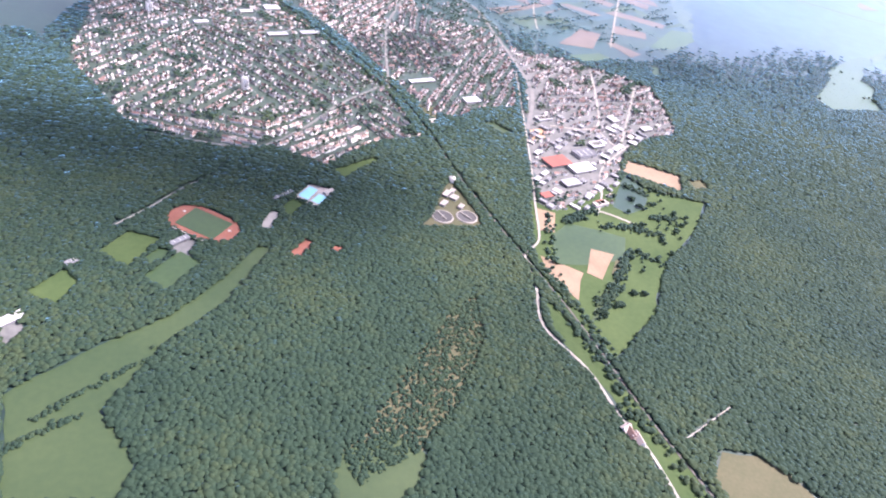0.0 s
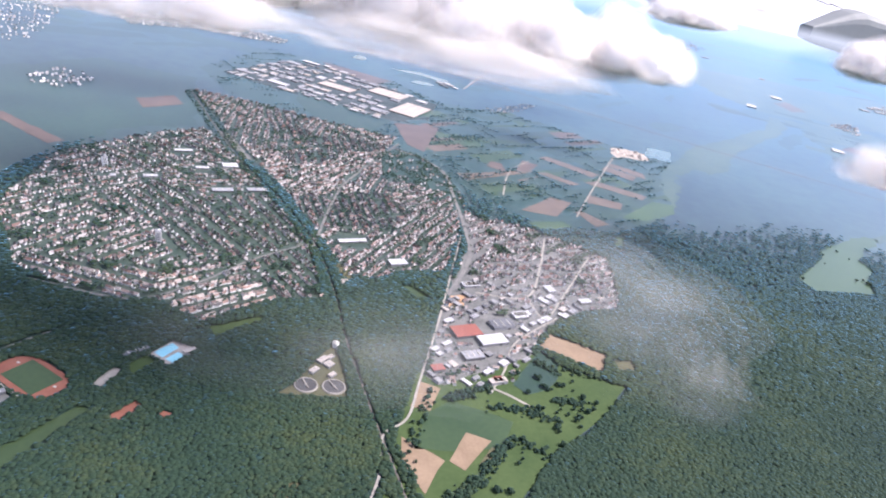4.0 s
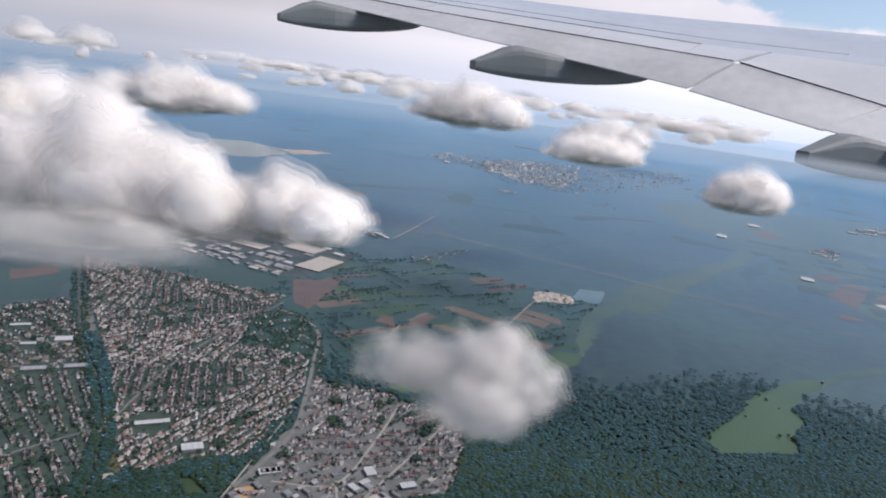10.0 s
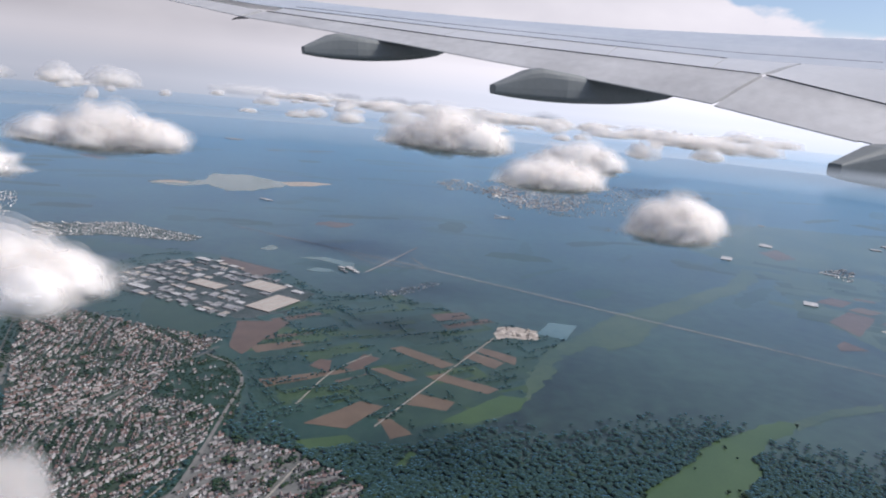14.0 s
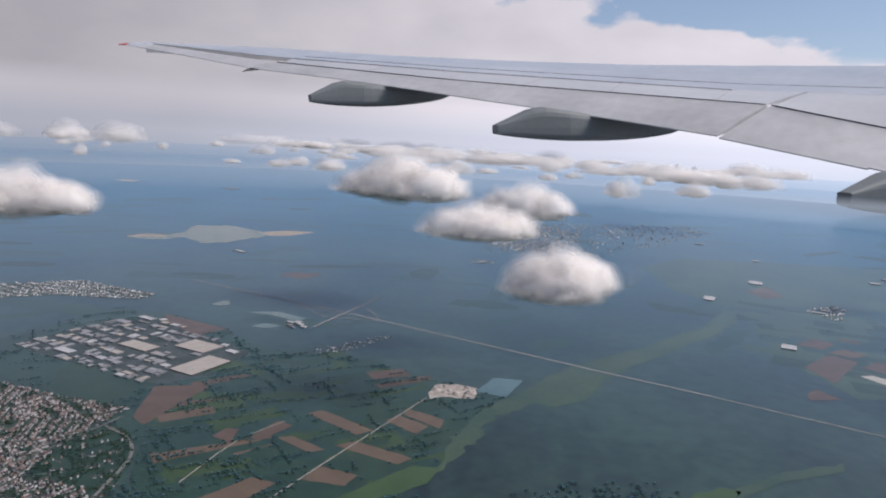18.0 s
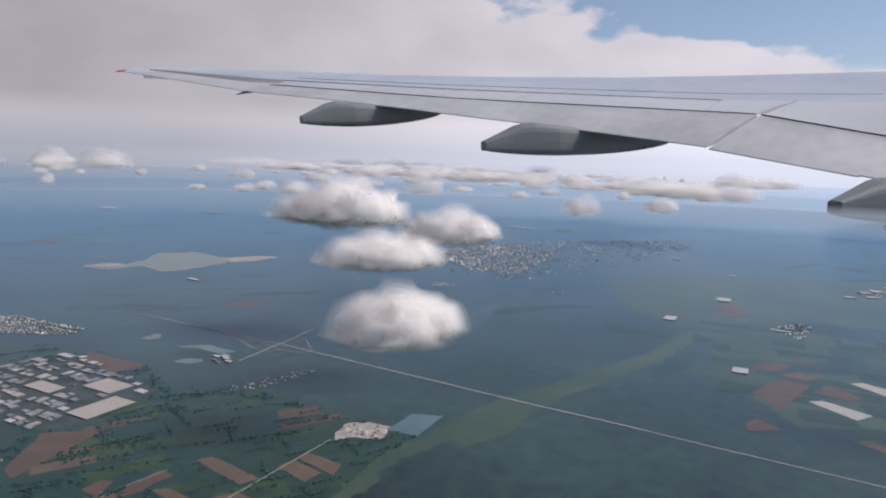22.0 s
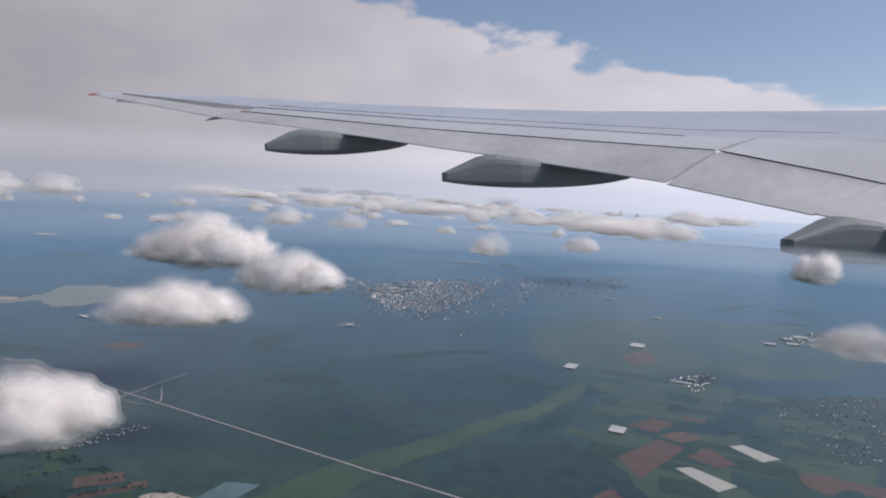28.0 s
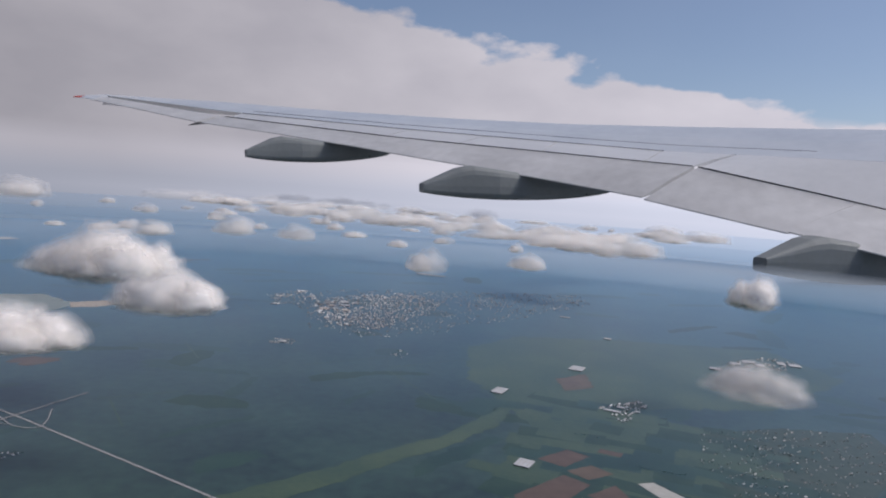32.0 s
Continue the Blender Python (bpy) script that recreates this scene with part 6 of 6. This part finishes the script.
def fairing(aft, top, front, width, depth, parent):
    """A canoe-shaped flap track fairing, from its blunt aft end to where it meets the wing."""
    a, f = Vector(aft), Vector(front)
    ahead = (f - a).normalized()
    across = ahead.cross(Vector((0, 0, 1))).normalized()
    up = across.cross(ahead)
    bm = bmesh.new()
    rows, steps = [], 18
    for i in range(steps + 1):
        t = i / steps
        belly = depth * (0.16 + 0.84 * math.sin(math.pi * min(1, 0.06 + t * 0.94)) ** 0.6)
        lift = top * (0.12 + 0.88 * t / 0.2 if t < 0.2 else max(0.05, 1 - (t - 0.2) / 0.8))
        wide = width * (0.30 + 0.70 * min(1, t / 0.35)) * (1 if t < 0.75 else 1 - (t - 0.75) * 1.6)
        mid = a.lerp(f, t)
        ring = []
        for k in range(20):
            q = 2 * math.pi * k / 20
            c, s = math.cos(q), math.sin(q)
            ring.append(bm.verts.new(mid + across * wide / 2 * math.copysign(abs(c) ** 0.42, c) + up * (lift if s > 0 else belly) * math.copysign(abs(s) ** 0.5, s)))
        rows.append(ring)
    for p, q in zip(rows, rows[1:]):
        for k in range(20):
            bm.faces.new((p[k], p[(k + 1) % 20], q[(k + 1) % 20], q[k]))
    bm.faces.new(rows[0])
    bm.faces.new(rows[-1][::-1])
    bmesh.ops.recalc_face_normals(bm, faces=bm.faces)
    body = part("flap_fairing", bm, FAIR, parent, "dark grey canoe-shaped flap fairing")
    bm = bmesh.new()
    t = 0.8
    mid = a.lerp(f, t)
    bmesh.ops.create_cube(bm, size=1, matrix=Matrix.Translation(mid - up * depth * 0.30) @ Matrix((ahead, across, up)).transposed().to_4x4() @ Matrix.Diagonal((0.022, width * 0.90, depth * 0.60, 1)))
    part("joint", bm, SEAL, body)
    return body


def seam(low, high, parent):
    """A narrow dark gap between two panels."""
    bm = bmesh.new()
    rows = [(bm.verts.new(a), bm.verts.new(b)) for a, b in zip(low, high)]
    for (a, b), (c, d) in zip(rows, rows[1:]):
        bm.faces.new((a, c, d, b))
    return part("seam", bm, SEAL, parent)


wing = new("aircraft_wing")
tagged(wing, "long grey airliner wing with flaps and canoe fairings", "wing")
skin_part("upper_skin", [(-10.170, 29.226, 4.454), (-3.963, 24.107, 3.601), (0.299, 20.858, 3.128), (3.506, 18.452, 2.802), (6.014, 16.573, 2.569), (8.028, 15.064, 2.386), (9.681, 13.834, 2.299), (11.061, 12.806, 2.229), (12.233, 11.935, 2.171)], [(-11.054, 30.540, 4.651), (-4.643, 26.201, 4.114), (0.109, 22.978, 3.658), (3.770, 20.502, 3.368), (6.676, 18.542, 3.183), (9.039, 16.957, 3.096), (10.998, 15.644, 3.042), (12.648, 14.539, 3.003), (14.058, 13.595, 2.971)], 0.45, PAINT, wing, "")
skin_part("spoiler", [(-3.432, 23.078, 3.313), (-2.366, 22.200, 3.183), (-1.382, 21.390, 3.062), (-0.471, 20.640, 2.951)], [(-3.166, 23.459, 3.496), (-1.938, 22.537, 3.366), (-0.807, 21.688, 3.246), (0.237, 20.905, 3.135)], 0.16, SPOIL, wing, "")
skin_part("spoiler", [(-0.434, 20.609, 2.946), (0.376, 19.943, 2.847), (1.132, 19.320, 2.754), (1.840, 18.737, 2.668)], [(0.273, 20.878, 3.131), (1.059, 20.287, 3.047), (1.800, 19.731, 2.969), (2.498, 19.207, 2.896)], 0.16, SPOIL, wing, "")
skin_part("spoiler", [(1.870, 18.712, 2.664), (2.508, 18.187, 2.588), (3.110, 17.693, 2.527), (3.677, 17.227, 2.470)], [(2.528, 19.184, 2.893), (3.192, 18.687, 2.831), (3.819, 18.217, 2.773), (4.414, 17.772, 2.718)], 0.16, SPOIL, wing, "")
skin_part("spoiler", [(3.702, 17.207, 2.468), (4.325, 16.696, 2.405), (4.908, 16.217, 2.347), (5.457, 15.766, 2.291)], [(4.439, 17.753, 2.715), (4.966, 17.358, 2.666), (5.468, 16.982, 2.619), (5.948, 16.622, 2.575)], 0.16, SPOIL, wing, "")
skin_part("spoiler", [(5.478, 15.749, 2.289), (6.108, 15.232, 2.226), (6.695, 14.750, 2.167), (7.243, 14.301, 2.112)], [(5.970, 16.606, 2.573), (6.655, 16.093, 2.509), (7.296, 15.613, 2.449), (7.897, 15.162, 2.393)], 0.16, SPOIL, wing, "")
skin_part("spoiler", [(7.260, 14.287, 2.111), (7.509, 14.082, 2.086), (7.750, 13.884, 2.061), (7.985, 13.691, 2.038)], [(7.915, 15.149, 2.393), (8.301, 14.861, 2.372), (8.672, 14.585, 2.352), (9.028, 14.320, 2.333)], 0.16, SPOIL, wing, "")
skin_part("spoiler", [(8.100, 13.596, 2.013), (9.004, 12.836, 1.776), (9.808, 12.162, 1.563), (10.526, 11.557, 1.362), (11.173, 11.013, 1.181)], [(9.067, 14.291, 2.331), (9.984, 13.609, 2.283), (10.808, 12.995, 2.241), (11.554, 12.440, 2.204), (12.233, 11.935, 2.171)], 0.16, SPOIL, wing, "")
skin_part("aileron", [(-10.362, 28.146, 4.163), (-8.086, 26.150, 3.769), (-6.119, 24.424, 3.413), (-4.403, 22.918, 3.103)], [(-10.059, 28.673, 4.351), (-7.696, 26.675, 3.977), (-5.650, 24.946, 3.653), (-3.862, 23.435, 3.370)], 0.14, FLAP, wing, "grey aileron near the wing tip")
skin_part("flap", [(-4.303, 22.830, 3.085), (-1.340, 20.245, 2.690), (0.998, 18.202, 2.345), (2.890, 16.547, 2.046), (4.450, 15.183, 1.817), (5.761, 14.035, 1.602), (6.877, 13.057, 1.412)], [(-3.693, 23.292, 3.345), (-0.639, 20.778, 2.971), (1.794, 18.775, 2.673), (3.778, 17.145, 2.460), (5.426, 15.792, 2.295), (6.817, 14.650, 2.155), (8.008, 13.673, 2.035)], 0.25, FLAP, wing, "long grey outer flap")
skin_part("flap", [(6.909, 13.026, 1.376), (7.403, 12.589, 1.262), (7.864, 12.182, 1.156), (8.294, 11.802, 1.056), (8.696, 11.447, 0.964)], [(8.047, 13.638, 2.006), (8.605, 13.169, 1.861), (9.123, 12.734, 1.726), (9.607, 12.328, 1.601), (10.059, 11.948, 1.475)], 0.3, FLAP, wing, "grey inner flap, slightly lowered")
skin_part("flap", [(8.718, 11.430, 0.984), (9.241, 10.967, 0.854), (9.721, 10.543, 0.735), (10.162, 10.152, 0.625)], [(10.087, 11.926, 1.485), (10.470, 11.604, 1.377), (10.831, 11.300, 1.276), (11.173, 11.013, 1.181)], 0.3, FLAP, wing, "grey inner flap, slightly lowered")
fairing((-1.558, 18.120, 2.056), 0.40, (1.912, 20.149, 2.352), 0.75, 0.29, wing)
fairing((2.921, 14.282, 1.422), 0.43, (7.124, 16.205, 1.584), 0.80, 0.28, wing)
fairing((7.862, 10.525, 0.585), 0.40, (12.354, 12.426, 0.542), 0.80, 0.33, wing)
skin_part("wing_tip", [(-11.209, 29.054, 4.330), (-9.395, 27.299, 3.998)], [(-11.225, 29.476, 4.459), (-10.633, 30.258, 4.638)], 0.06, PAINT, wing, "thin grey wing tip")
skin_part("tip_light", [(-11.735, 29.452, 4.364), (-11.209, 29.053, 4.325)], [(-11.744, 29.663, 4.428), (-11.224, 29.475, 4.454)], 0.05, RED, wing, "red wing tip")
skin_part("flap_edge", [(-4.600, 22.631, 2.967), (-4.104, 22.652, 3.050)], [(-4.416, 22.958, 3.113), (-4.128, 22.966, 3.130)], 0.08, SEAL, wing, "dark lowered end of the flap")
seam([(-3.649, 23.203, 3.317), (-1.313, 21.280, 3.032), (0.649, 19.664, 2.793), (2.321, 18.287, 2.590), (3.762, 17.104, 2.444), (5.017, 16.074, 2.319), (6.120, 15.169, 2.209), (7.098, 14.367, 2.111), (7.969, 13.651, 2.024)], [(-3.650, 23.208, 3.351), (-1.314, 21.284, 3.063), (0.648, 19.668, 2.822), (2.321, 18.291, 2.616), (3.762, 17.108, 2.468), (5.017, 16.077, 2.342), (6.120, 15.172, 2.230), (7.097, 14.370, 2.132), (7.969, 13.654, 2.044)], wing)
seam([(-3.148, 23.390, 3.479), (-1.102, 21.854, 3.262), (0.679, 20.516, 3.074), (2.245, 19.342, 2.908), (3.630, 18.303, 2.778), (4.865, 17.378, 2.663), (5.974, 16.547, 2.560), (6.974, 15.798, 2.468), (7.881, 15.119, 2.383)], [(-3.148, 23.392, 3.499), (-1.103, 21.856, 3.281), (0.679, 20.519, 3.091), (2.244, 19.344, 2.924), (3.629, 18.306, 2.793), (4.865, 17.380, 2.678), (5.973, 16.549, 2.574), (6.974, 15.800, 2.481), (7.881, 15.120, 2.396)], wing)
seam([(8.046, 13.587, 2.006), (8.472, 13.229, 1.895), (8.876, 12.891, 1.790), (9.258, 12.570, 1.691), (9.620, 12.266, 1.596), (9.964, 11.977, 1.500), (10.291, 11.701, 1.409), (10.603, 11.439, 1.322), (10.900, 11.189, 1.239)], [(8.045, 13.591, 2.033), (8.472, 13.233, 1.921), (8.875, 12.894, 1.815), (9.257, 12.574, 1.715), (9.619, 12.270, 1.620), (9.963, 11.980, 1.523), (10.291, 11.704, 1.431), (10.603, 11.442, 1.344), (10.900, 11.192, 1.260)], wing)
seam([(-2.728, 23.178, 3.539), (-0.098, 21.204, 3.268), (2.098, 19.556, 3.042), (3.960, 18.161, 2.871), (5.559, 16.964, 2.728), (6.946, 15.925, 2.603), (8.161, 15.017, 2.505), (9.233, 14.219, 2.451), (10.187, 13.509, 2.404)], [(-2.729, 23.179, 3.551), (-0.099, 21.206, 3.280), (2.098, 19.557, 3.053), (3.960, 18.162, 2.881), (5.558, 16.965, 2.737), (6.946, 15.926, 2.612), (8.161, 15.018, 2.512), (9.233, 14.220, 2.459), (10.187, 13.510, 2.411)], wing)
wing.matrix_world = Matrix.Translation((-0.797, -0.004, -0.682)) @ Matrix.Rotation(radians(1.054), 4, (0.2828, -0.8314, 0.4783)) @ Matrix.Scale(1.5, 4)
